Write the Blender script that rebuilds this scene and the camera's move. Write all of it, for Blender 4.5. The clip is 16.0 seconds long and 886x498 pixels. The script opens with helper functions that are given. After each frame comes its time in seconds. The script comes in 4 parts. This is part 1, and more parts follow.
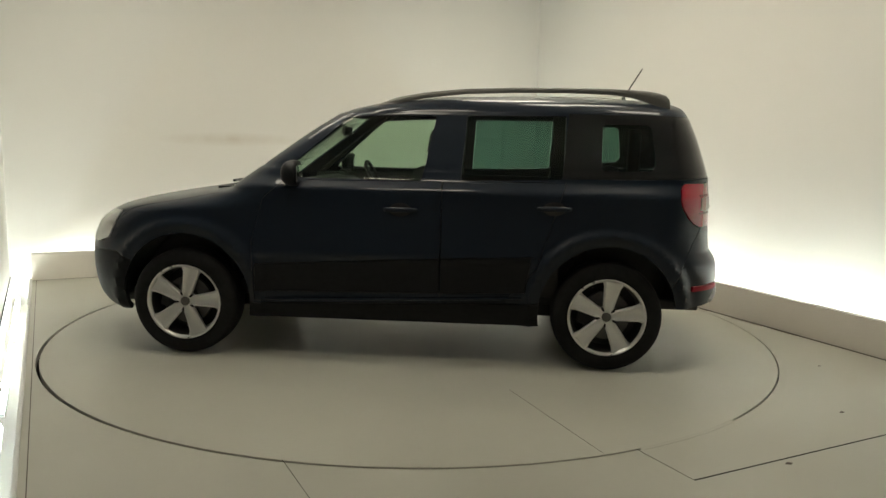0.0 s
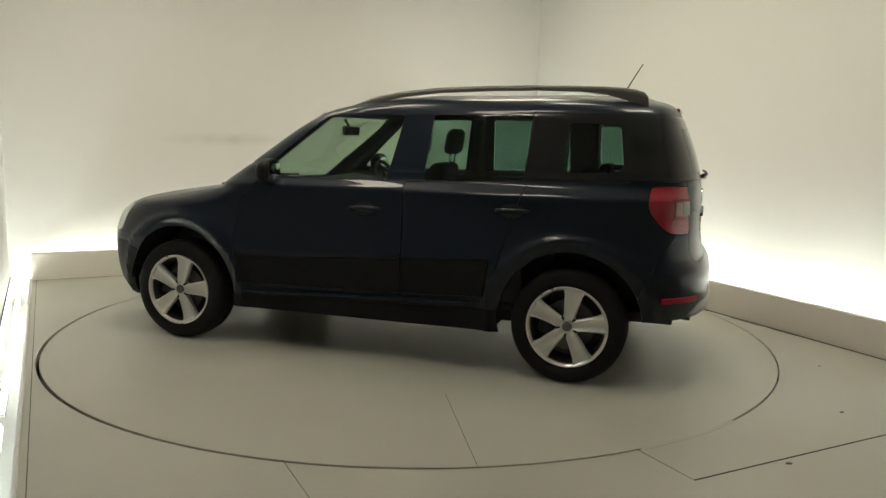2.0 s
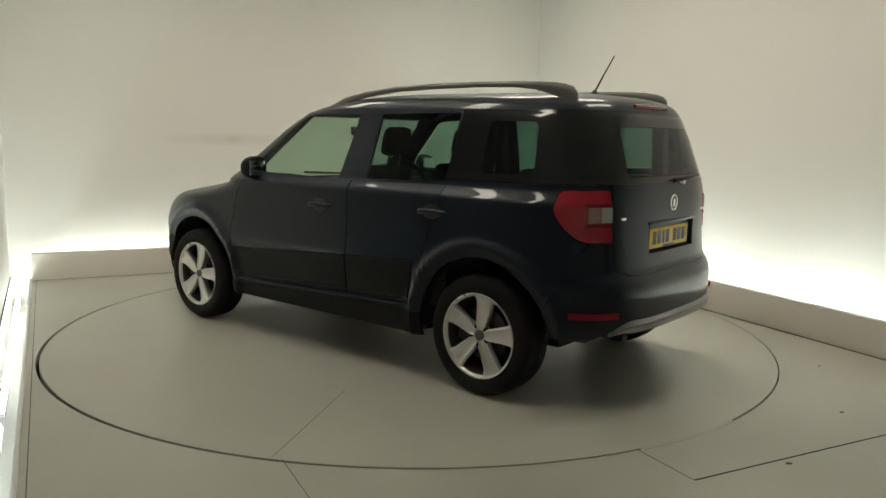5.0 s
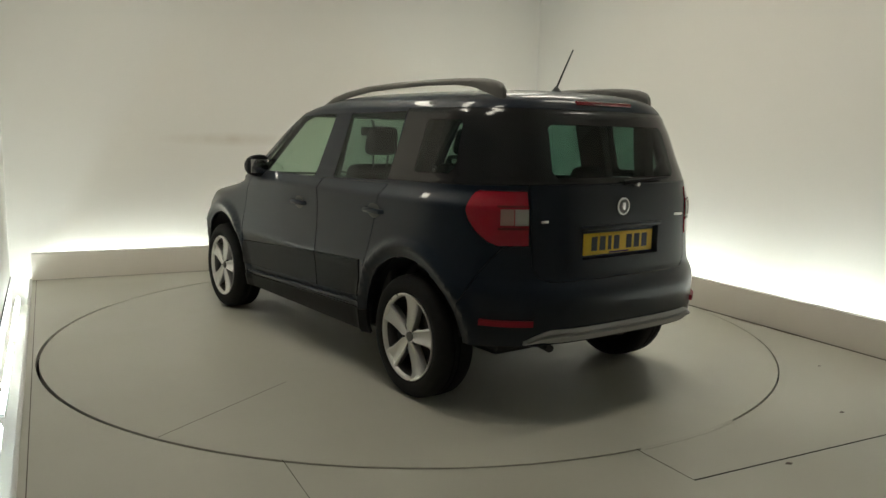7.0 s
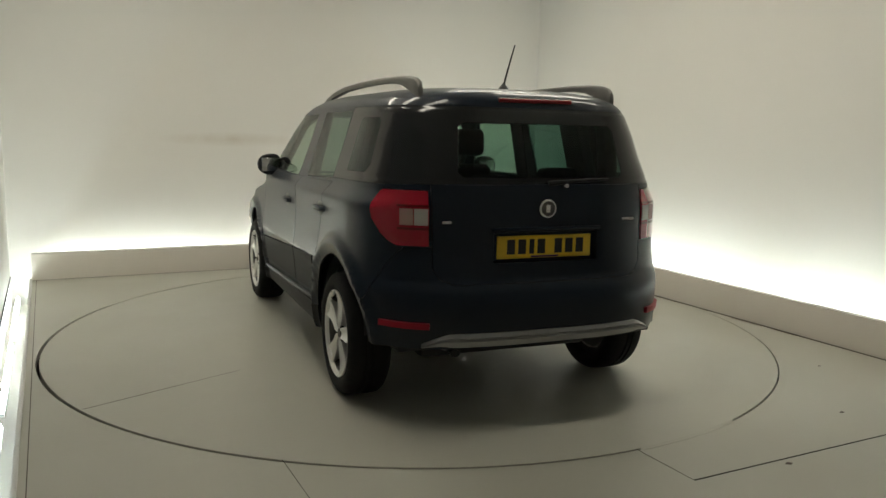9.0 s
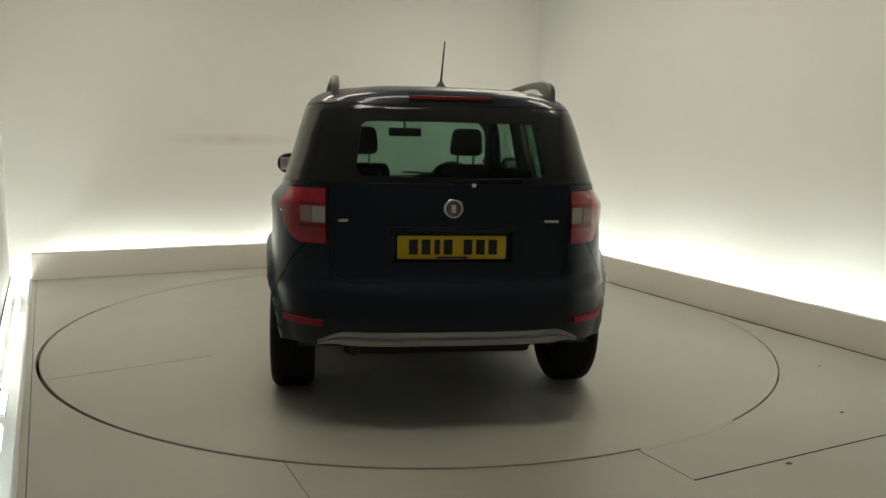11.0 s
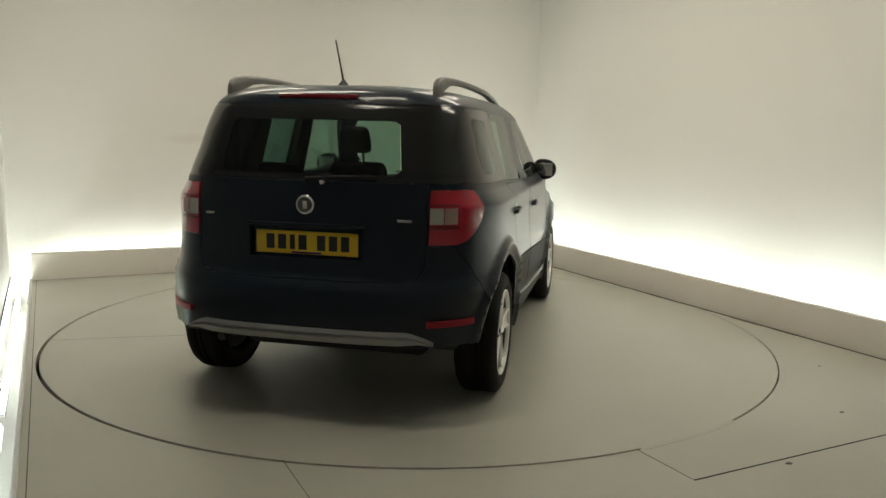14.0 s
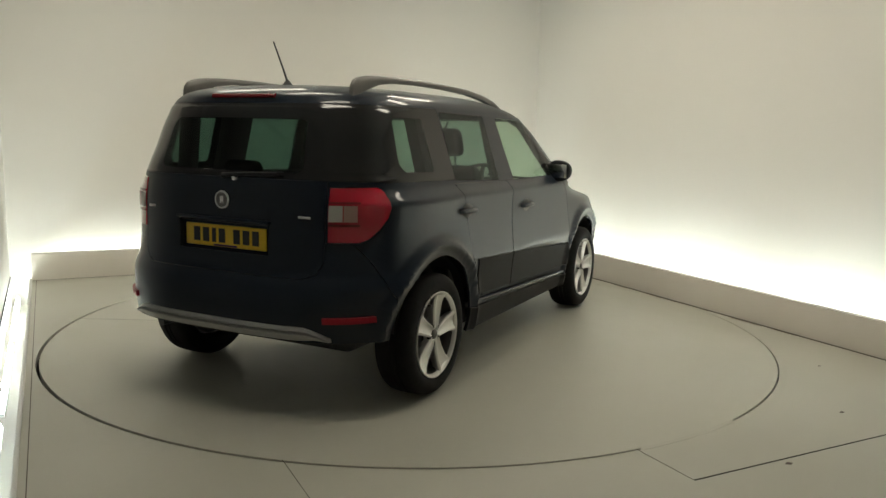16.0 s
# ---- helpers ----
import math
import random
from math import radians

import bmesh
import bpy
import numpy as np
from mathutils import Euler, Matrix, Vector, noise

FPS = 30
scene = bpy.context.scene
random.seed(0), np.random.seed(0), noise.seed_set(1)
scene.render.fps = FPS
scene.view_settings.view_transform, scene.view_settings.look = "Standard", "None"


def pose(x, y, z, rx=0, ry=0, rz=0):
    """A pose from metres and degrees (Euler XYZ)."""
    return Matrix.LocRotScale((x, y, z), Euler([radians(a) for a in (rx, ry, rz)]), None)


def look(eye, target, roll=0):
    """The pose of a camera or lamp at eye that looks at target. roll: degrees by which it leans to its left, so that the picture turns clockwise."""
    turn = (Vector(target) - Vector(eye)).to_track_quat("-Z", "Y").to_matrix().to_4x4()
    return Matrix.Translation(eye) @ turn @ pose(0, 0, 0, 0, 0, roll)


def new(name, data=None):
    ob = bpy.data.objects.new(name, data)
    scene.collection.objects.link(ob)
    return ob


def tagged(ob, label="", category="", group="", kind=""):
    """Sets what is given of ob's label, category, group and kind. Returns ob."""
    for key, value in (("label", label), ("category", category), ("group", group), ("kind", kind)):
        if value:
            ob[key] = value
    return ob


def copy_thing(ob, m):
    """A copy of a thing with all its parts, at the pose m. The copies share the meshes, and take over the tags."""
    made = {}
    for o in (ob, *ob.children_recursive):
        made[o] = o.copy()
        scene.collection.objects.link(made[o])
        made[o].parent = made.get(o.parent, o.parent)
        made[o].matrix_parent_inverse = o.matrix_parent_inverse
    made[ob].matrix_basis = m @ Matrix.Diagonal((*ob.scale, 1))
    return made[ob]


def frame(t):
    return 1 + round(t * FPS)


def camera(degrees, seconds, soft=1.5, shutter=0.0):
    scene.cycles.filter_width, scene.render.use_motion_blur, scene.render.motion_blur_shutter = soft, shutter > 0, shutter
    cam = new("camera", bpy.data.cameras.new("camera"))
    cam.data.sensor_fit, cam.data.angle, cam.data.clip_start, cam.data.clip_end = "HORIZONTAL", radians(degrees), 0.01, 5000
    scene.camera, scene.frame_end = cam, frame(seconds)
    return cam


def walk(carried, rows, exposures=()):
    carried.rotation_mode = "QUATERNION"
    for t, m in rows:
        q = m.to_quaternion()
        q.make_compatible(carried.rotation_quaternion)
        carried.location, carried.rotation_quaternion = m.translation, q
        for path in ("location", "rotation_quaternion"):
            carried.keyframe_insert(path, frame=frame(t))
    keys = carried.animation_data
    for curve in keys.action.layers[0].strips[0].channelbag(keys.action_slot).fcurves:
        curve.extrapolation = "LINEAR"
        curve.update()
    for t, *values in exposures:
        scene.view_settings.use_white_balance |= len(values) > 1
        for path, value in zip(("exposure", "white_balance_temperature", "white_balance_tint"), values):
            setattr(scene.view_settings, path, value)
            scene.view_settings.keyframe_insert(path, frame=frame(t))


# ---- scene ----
# Camera: it stands still on a stand in front of the turntable.
cam = camera(58.91, 16.0, soft=1.5)
EYE = Vector((0.0, -5.56, 1.394))
YAW, PITCH = radians(1.957), radians(-8.431)
AIM = EYE + Vector((math.sin(YAW) * math.cos(PITCH), math.cos(YAW) * math.cos(PITCH), math.sin(PITCH)))
walk(cam, [(0.0, look(EYE, AIM, 1.274)), (16.0, look(EYE, AIM, 1.274))],
     [(0.0, 0.10, 6500, 10), (3.5, 0.03, 6450, 10), (7.0, -0.18, 6300, 10), (9.0, -0.18, 6300, 10), (12.5, -0.08, 6420, 10), (16.0, -0.04, 6450, 10)])

# The booth is turned by 24.9 degrees to the world; u runs along its back wall, v into its depth.
TURN = 24.9
BOOTH = pose(0, 0, 0, 0, 0, TURN)
DISC_R = 2.433
U_LEFT, U_RIGHT, V_BACK, V_FRONT = -2.50, 2.455, 2.775, -2.785   # edges of the platform
WALL_LEFT, WALL_RIGHT, WALL_BACK = -2.685, 2.98, 3.05             # faces of the booth's walls
PAR_H = 0.245
CEIL = 3.3
COVER = (-90.0, -74.0)   # where the gap round the disc is covered, in degrees
LEFT_END = 0.4   # unseen end of the booth's left wall, set for darker car reflections; hall beyond

# World: an indoor place, only a trace of light from outside the hall.
world = bpy.data.worlds.new("world")
scene.world = world
world.use_nodes = True
world.node_tree.nodes["Background"].inputs[0].default_value = (0.5, 0.5, 0.5, 1)
world.node_tree.nodes["Background"].inputs[1].default_value = 0.02

COVE_GLOW = 55.0     # cool tubes in the coves
PANEL_GLOW = 15.2     # warm panels in the ceiling


# ---- materials ----
def material(name, colour, rough=0.5, metal=0.0, spec=0.5):
    m = bpy.data.materials.new(name)
    m.use_nodes = True
    b = m.node_tree.nodes["Principled BSDF"]
    b.inputs["Base Color"].default_value = (*colour, 1)
    b.inputs["Roughness"].default_value = rough
    b.inputs["Metallic"].default_value = metal
    b.inputs["Specular IOR Level"].default_value = spec
    return m


def noise_node(m, scale, detail=4.0, where="Object"):
    n = m.node_tree.nodes
    coord, tex = n.new("ShaderNodeTexCoord"), n.new("ShaderNodeTexNoise")
    tex.inputs["Scale"].default_value, tex.inputs["Detail"].default_value = scale, detail
    m.node_tree.links.new(coord.outputs[where], tex.inputs["Vector"])
    return tex


def vary(m, scale, low, high, detail=4.0, second=None, where="Object"):
    """Colour between low and high by noise at one scale, and by a finer one on top."""
    n, l = m.node_tree.nodes, m.node_tree.links
    b = n["Principled BSDF"]
    tex, ramp = noise_node(m, scale, detail, where), n.new("ShaderNodeValToRGB")
    ramp.color_ramp.elements[0].position, ramp.color_ramp.elements[1].position = 0.22, 0.78
    ramp.color_ramp.elements[0].color, ramp.color_ramp.elements[1].color = (*low, 1), (*high, 1)
    l.new(tex.outputs["Fac"], ramp.inputs["Fac"])
    out = ramp.outputs["Color"]
    if second:
        fine, mix = noise_node(m, second, 6.0, where), n.new("ShaderNodeMix")
        mix.data_type, mix.blend_type = "RGBA", "OVERLAY"
        mix.inputs["Factor"].default_value = 0.25
        l.new(out, mix.inputs["A"])
        l.new(fine.outputs["Fac"], mix.inputs["B"])
        out = mix.outputs["Result"]
    l.new(out, b.inputs["Base Color"])
    return m


def rough_vary(m, scale, low, high, where="Object"):
    n, l = m.node_tree.nodes, m.node_tree.links
    tex, rng = noise_node(m, scale, 5.0, where), n.new("ShaderNodeMapRange")
    rng.inputs["To Min"].default_value, rng.inputs["To Max"].default_value = low, high
    rng.inputs["From Min"].default_value, rng.inputs["From Max"].default_value = 0.15, 0.85
    l.new(tex.outputs["Fac"], rng.inputs["Value"])
    l.new(rng.outputs["Result"], n["Principled BSDF"].inputs["Roughness"])
    return m


def bump(m, scale, strength, distance=0.002, where="Object"):
    n, l = m.node_tree.nodes, m.node_tree.links
    tex, bp = noise_node(m, scale, 5.0, where), n.new("ShaderNodeBump")
    bp.inputs["Strength"].default_value, bp.inputs["Distance"].default_value = strength, distance
    l.new(tex.outputs["Fac"], bp.inputs["Height"])
    l.new(bp.outputs["Normal"], n["Principled BSDF"].inputs["Normal"])
    return m


def glowing(name, colour, strength):
    m = material(name, (0.8, 0.8, 0.8))
    b = m.node_tree.nodes["Principled BSDF"]
    b.inputs["Emission Color"].default_value, b.inputs["Emission Strength"].default_value = (*colour, 1), strength
    return m


WALL = bump(vary(material("white_wall_paint", (0.78, 0.76, 0.72), 0.75), 0.5, (0.755, 0.735, 0.69), (0.79, 0.77, 0.725), 2.0), 160, 0.08)
WALL_STAINED = bump(vary(material("stained_white_wall_paint", (0.78, 0.76, 0.72), 0.75), 0.5, (0.755, 0.735, 0.69), (0.79, 0.77, 0.725), 2.0), 160, 0.08)


def stain(m, centre, size, colour, most):
    """A faint brownish smear on a surface, soft at its rim and broken by noise."""
    n, l = m.node_tree.nodes, m.node_tree.links
    b = n["Principled BSDF"]
    old = b.inputs["Base Color"].links[0].from_socket
    coord, shift, ball, mul, mix = (n.new(k) for k in ("ShaderNodeTexCoord", "ShaderNodeMapping", "ShaderNodeTexGradient", "ShaderNodeMath", "ShaderNodeMix"))
    shift.vector_type = "TEXTURE"
    shift.inputs["Location"].default_value, shift.inputs["Scale"].default_value = centre, size
    ball.gradient_type, mul.operation = "SPHERICAL", "MULTIPLY"
    l.new(coord.outputs["Object"], shift.inputs["Vector"])
    l.new(shift.outputs["Vector"], ball.inputs["Vector"])
    tex = noise_node(m, 6.0, 5.0)
    l.new(ball.outputs["Fac"], mul.inputs[0])
    l.new(tex.outputs["Fac"], mul.inputs[1])
    amount = n.new("ShaderNodeMath")
    amount.operation, amount.use_clamp = "MULTIPLY", True
    amount.inputs[1].default_value = most
    l.new(mul.outputs[0], amount.inputs[0])
    mix.data_type = "RGBA"
    l.new(amount.outputs[0], mix.inputs["Factor"])
    l.new(old, mix.inputs["A"])
    mix.inputs["B"].default_value = (*colour, 1)
    l.new(mix.outputs["Result"], b.inputs["Base Color"])


stain(WALL_STAINED, (-0.65, 3.05, 1.28), (0.75, 0.5, 0.075), (0.50, 0.43, 0.33), 0.9)
PARAPET = bump(vary(material("parapet_paint", (0.6, 0.56, 0.5), 0.6), 1.3, (0.66, 0.615, 0.55), (0.72, 0.675, 0.61), 4.0), 120, 0.15)
FLOOR = rough_vary(bump(vary(material("platform_paint", (0.42, 0.41, 0.36), 0.4), 1.1, (0.400, 0.392, 0.332), (0.490, 0.482, 0.418), 6.0), 90, 0.08, 0.001), 2.2, 0.28, 0.5)
DISC = rough_vary(bump(vary(material("turntable_paint", (0.42, 0.41, 0.36), 0.4), 0.9, (0.428, 0.420, 0.360), (0.470, 0.462, 0.396), 5.0), 90, 0.08, 0.001), 1.7, 0.26, 0.46)
HALL = bump(vary(material("hall_paint", (0.1, 0.1, 0.1), 0.8), 0.8, (0.62, 0.61, 0.59), (0.70, 0.69, 0.67), 4.0, 20.0), 60, 0.2)
HALL_FLOOR = bump(vary(material("hall_concrete", (0.2, 0.2, 0.19), 0.6), 0.9, (0.30, 0.29, 0.27), (0.38, 0.37, 0.34), 6.0, 12.0), 70, 0.2)
GAP = vary(material("dark_gap", (0.012, 0.011, 0.009), 0.9), 20, (0.008, 0.007, 0.006), (0.02, 0.018, 0.015))
DIRT = vary(material("dirt_mark", (0.1, 0.09, 0.07), 0.9), 60, (0.06, 0.05, 0.04), (0.14, 0.12, 0.1))
SCUFF = vary(material("brown_scuff", (0.25, 0.21, 0.16), 0.8), 30, (0.20, 0.165, 0.12), (0.32, 0.28, 0.22), 5.0)
TUBE = glowing("cove_tube_glow", (0.90, 1.0, 0.95), COVE_GLOW)
PANEL = glowing("ceiling_panel_glow", (1.0, 0.92, 0.75), PANEL_GLOW)
FITTING = bump(material("white_metal", (0.7, 0.7, 0.68), 0.4), 80, 0.1)


# ---- mesh helpers ----
def mesh_of(bm, name, mat, smooth=True, angle=40, recalc=True):
    me = bpy.data.meshes.new(name)
    if recalc:
        bmesh.ops.recalc_face_normals(bm, faces=bm.faces)
    if smooth:
        lim = radians(angle)
        for f in bm.faces:
            f.smooth = True
        for e in bm.edges:
            if len(e.link_faces) == 2 and e.calc_face_angle(0) > lim:
                e.smooth = False
    bm.to_mesh(me)
    bm.free()
    me.materials.append(mat)
    return me


def part(name, bm, mat, parent=None, label="", m=None, smooth=True, angle=40, recalc=True):
    """Links a bmesh as one mesh object under a thing or a part."""
    ob = new(name, mesh_of(bm, name, mat, smooth, angle, recalc))
    if parent is not None:
        ob.parent = parent
    if m is not None:
        ob.matrix_basis = m
    if label:
        tagged(ob, label)
    return ob


def box_bm(x0, x1, y0, y1, z0, z1, bev=0.0, seg=2, bm=None):
    bm = bm or bmesh.new()
    r = bmesh.ops.create_cube(bm, size=1)
    bmesh.ops.transform(bm, verts=r["verts"], matrix=Matrix.Translation(((x0 + x1) / 2, (y0 + y1) / 2, (z0 + z1) / 2)) @ Matrix.Diagonal((x1 - x0, y1 - y0, z1 - z0, 1)))
    if bev:
        es = list({e for v in r["verts"] for e in v.link_edges})
        bmesh.ops.bevel(bm, geom=es, offset=bev, segments=seg, affect="EDGES", profile=0.5)
    return bm


def lathe(profile, seg=32, axis="Z", bm=None, closed=False):
    """Turns a list of (radius, height) round an axis."""
    bm = bm or bmesh.new()
    rings = []
    for r, h in profile:
        ring = []
        for i in range(seg):
            a = 2 * math.pi * i / seg
            p = (r * math.cos(a), r * math.sin(a), h)
            p = {"Z": p, "Y": (p[0], p[2], p[1]), "X": (p[2], p[0], p[1])}[axis]
            ring.append(bm.verts.new(p))
        rings.append(ring)
    pairs = list(zip(rings, rings[1:])) + ([(rings[-1], rings[0])] if closed else [])
    for a, b in pairs:
        for i in range(seg):
            bm.faces.new((a[i], a[(i + 1) % seg], b[(i + 1) % seg], b[i]))
    if not closed:
        bm.faces.new(rings[0])
        bm.faces.new(rings[-1])
    return bm


def tube_bm(points, radius, seg=10, bm=None, flat=1.0):
    """A round bar along points; radius may be a list. flat squeezes it upwards."""
    bm = bm or bmesh.new()
    pts = [Vector(p) for p in points]
    rings = []
    for i, p in enumerate(pts):
        d = (pts[min(i + 1, len(pts) - 1)] - pts[max(i - 1, 0)]).normalized()
        side = d.cross(Vector((0, 0, 1)))
        side = side.normalized() if side.length > 1e-4 else Vector((1, 0, 0))
        up = side.cross(d)
        r = radius[i] if isinstance(radius, (list, tuple)) else radius
        rings.append([bm.verts.new(p + side * r * math.cos(2 * math.pi * k / seg) + up * r * flat * math.sin(2 * math.pi * k / seg)) for k in range(seg)])
    for a, b in zip(rings, rings[1:]):
        for k in range(seg):
            bm.faces.new((a[k], a[(k + 1) % seg], b[(k + 1) % seg], b[k]))
    bm.faces.new(rings[0])
    bm.faces.new(rings[-1])
    return bm


def setting(name, bm, mat, label, category, m=BOOTH, **kw):
    return tagged(part(name, bm, mat, m=m, **kw), label, category, kind="structure")


# ---- the booth ----
def build_booth():
    # platform: a plate with a round hole for the turntable; its rim is 4 mm off centre, so the gap is wider on one side
    bm = bmesh.new()
    n, R = 192, DISC_R + 0.0105
    off = Vector((-0.0090, -0.0045, 0))
    def square(a):
        c, s = math.cos(a), math.sin(a)
        k = min((U_RIGHT if c > 0 else -U_LEFT) / max(abs(c), 1e-6), (V_BACK if s > 0 else -V_FRONT) / max(abs(s), 1e-6))
        return (c * k, s * k)
    angles = sorted({2 * math.pi * i / n for i in range(n)} | {math.atan2(v, u) % (2 * math.pi) for u in (U_LEFT, U_RIGHT) for v in (V_BACK, V_FRONT)})
    rows = []
    for a in angles:
        c, s = math.cos(a), math.sin(a)
        x, y = square(a)
        i0 = Vector((R * c, R * s, 0)) + off
        if Vector((x, y, 0)).length < i0.length + 0.004:
            x, y = i0.x + 0.004 * c, i0.y + 0.004 * s
        rows.append([bm.verts.new((i0.x, i0.y, -0.05)), bm.verts.new((i0.x, i0.y, 0)), bm.verts.new((x, y, 0)), bm.verts.new((x, y, -0.28))])
    for a, b in zip(rows, rows[1:] + rows[:1]):
        for k in range(3):
            bm.faces.new((a[k], b[k], b[k + 1], a[k + 1]))
    setting("floor", bm, FLOOR, "matt grey-beige painted platform round the turntable", "floor", smooth=False)
    setting("floor_pit", box_bm(U_LEFT + 0.02, U_RIGHT - 0.02, V_FRONT + 0.02, V_BACK - 0.02, -0.2, -0.045), GAP, "dark pit under the turntable gap", "floor", smooth=False)
    # low front apron, the next floor panels
    setting("floor_apron", box_bm(-0.012, WALL_RIGHT, -5.4, V_FRONT, -0.25, 0.0), FLOOR, "grey-beige painted floor panel before the platform", "floor", smooth=False)
    setting("floor_apron_side", box_bm(U_LEFT, -0.012, -5.4, V_FRONT, -0.25, 0.0), FLOOR, "grey-beige painted floor panel before the platform", "floor", smooth=False)
    # seams and marks on the platform
    def seam(u0, v0, u1, v1, w):
        d = Vector((u1 - u0, v1 - v0, 0))
        s = Vector((-d.y, d.x, 0)).normalized() * w / 2
        bm = bmesh.new()
        q = [Vector((u0, v0, 0)) - s, Vector((u1, v1, 0)) - s, Vector((u1, v1, 0)) + s, Vector((u0, v0, 0)) + s]
        lo = [bm.verts.new(p + Vector((0, 0, -0.003))) for p in q]
        hi = [bm.verts.new(p + Vector((0, 0, 0.0012))) for p in q]
        bm.faces.new(hi)
        for k in range(4):
            bm.faces.new((lo[k], lo[(k + 1) % 4], hi[(k + 1) % 4], hi[k]))
        return bm
    setting("floor_seam", seam(-1.5, -1.915, -1.5, -2.78, 0.0025), DIRT, "thin dirty joint in the floor", "joint", smooth=False)
    setting("floor_seam", seam(-0.02, -2.44, -0.015, -2.78, 0.0022), DIRT, "thin dirty joint in the floor", "joint", smooth=False)
    setting("floor_seam", seam(-0.015, V_FRONT - 0.004, U_RIGHT, V_FRONT - 0.004, 0.008), GAP, "dark open joint at the platform's front edge", "joint", smooth=False)
    for u, v, r in ((1.30, -2.49, 0.009), (0.492, -2.832, 0.011), (1.928, -1.867, 0.007)):
        bm = bmesh.new()
        lo = [bm.verts.new((u + r * (1 + 0.4 * math.sin(3 * k)) * math.cos(k * math.pi / 5) * 1.6, v + r * math.sin(k * math.pi / 5), 0.0015)) for k in range(10)]
        bm.faces.new(lo)
        ex = bmesh.ops.extrude_face_region(bm, geom=bm.faces[:])
        bmesh.ops.translate(bm, vec=(0, 0, -0.004), verts=[e for e in ex["geom"] if isinstance(e, bmesh.types.BMVert)])
        setting("floor_mark", bm, DIRT, "small dark scuff on the painted floor", "scuff", smooth=False)
    setting("floor_seam", seam(U_LEFT + 0.032, -2.78, U_LEFT + 0.032, V_BACK - 0.02, 0.004), DIRT, "thin dirty joint beside the platform's edge strip", "joint", smooth=False)
    rng = random.Random(5)
    for k in range(9):
        v = 1.75 - 0.36 * k + rng.uniform(-0.1, 0.1)
        u, n, w = U_RIGHT - 0.02 - rng.uniform(0, 0.05) * (k % 2), rng.uniform(0.05, 0.16), rng.uniform(0.003, 0.007)
        bm = bmesh.new()
        top = [bm.verts.new((u + w * math.sin(a) * (1 + 0.5 * math.sin(5 * a)), v + n * math.cos(a), 0.0014)) for a in np.linspace(0, 2 * math.pi, 15)[:-1]]
        bm.faces.new(top)
        ex = bmesh.ops.extrude_face_region(bm, geom=bm.faces[:])
        bmesh.ops.translate(bm, vec=(0, 0, -0.004), verts=[e for e in ex["geom"] if isinstance(e, bmesh.types.BMVert)])
        setting("floor_mark", bm, SCUFF, "brown scuff along the upstand's foot", "scuff", smooth=False)
    # painted cover over the gap beside the service plate
    bm = bmesh.new()
    rows = []
    for a in np.linspace(radians(COVER[0]), radians(COVER[1]), 16):
        c, q = math.cos(a), math.sin(a)
        rows.append([bm.verts.new((r * c, r * q, h)) for r, h in ((DISC_R + 0.001, -0.004), (DISC_R + 0.001, 0.0008), (DISC_R + 0.024, 0.0008), (DISC_R + 0.024, -0.004))])
    for a, b in zip(rows, rows[1:]):
        for k in range(3):
            bm.faces.new((a[k], b[k], b[k + 1], a[k + 1]))
    setting("floor_cover", bm, FLOOR, "grey-beige painted cover strip over the turntable's gap", "floor", smooth=False)
    # parapets on the back and the side, a thin edge strip on the open side
    setting("parapet_back", box_bm(U_LEFT, U_RIGHT + 0.05, V_BACK, V_BACK + 0.045, -0.25, PAR_H, 0.004), PARAPET, "low beige upstand before the back wall's light cove", "upstand")
    setting("parapet_side", box_bm(U_RIGHT, U_RIGHT + 0.045, -5.4, V_BACK - 0.001, -0.25, PAR_H, 0.004), PARAPET, "low beige upstand before the side wall's light cove", "upstand")
    setting("trim_edge", box_bm(U_LEFT - 0.022, U_LEFT - 0.001, -5.4, V_BACK + 0.045, -0.25, 0.012, 0.004), FITTING, "pale metal edge strip along the platform", "trim")
    setting("trim_joint", box_bm(U_RIGHT - 0.011, U_RIGHT - 0.001, -2.78, V_BACK - 0.01, -0.002, 0.005), DIRT, "dirty joint along the upstand's foot", "trim", smooth=False)
    setting("trim_joint", box_bm(U_LEFT, U_RIGHT - 0.01, V_BACK - 0.004, V_BACK - 0.001, -0.002, 0.002), DIRT, "dirty joint along the upstand's foot", "trim", smooth=False)
    # walls
    setting("wall_back", box_bm(WALL_LEFT - 0.1, WALL_RIGHT + 0.1, WALL_BACK, WALL_BACK + 0.1, -0.3, CEIL), WALL_STAINED, "plain white matt wall lit from the cove below", "wall", smooth=False)
    setting("wall_side", box_bm(WALL_RIGHT, WALL_RIGHT + 0.1, -5.4, WALL_BACK - 0.001, -0.3, CEIL), WALL, "plain white matt wall lit from the cove below", "wall", smooth=False)
    setting("wall_left", box_bm(WALL_LEFT - 0.1, WALL_LEFT, LEFT_END, WALL_BACK - 0.001, -0.3, CEIL), WALL, "plain white matt wall beside the platform", "wall", smooth=False)
    setting("cove_floor", box_bm(WALL_LEFT, WALL_RIGHT, -5.4, WALL_BACK, -0.35, -0.27), WALL, "white floor of the light coves", "floor", smooth=False)
    setting("trim_shadow_gap", box_bm(WALL_LEFT + 0.001, WALL_LEFT + 0.008, LEFT_END, WALL_BACK - 0.02, -0.004, 0.006), GAP, "black shadow joint at the wall's foot", "trim", smooth=False)
    # unseen hall behind the camera, added; pale walls brighten what the car reflects
    setting("hall_floor", box_bm(-7, 6, -7.4, -5.41, -0.4, -0.25), HALL_FLOOR, "unseen grey concrete floor, added with the hall", "floor", smooth=False)
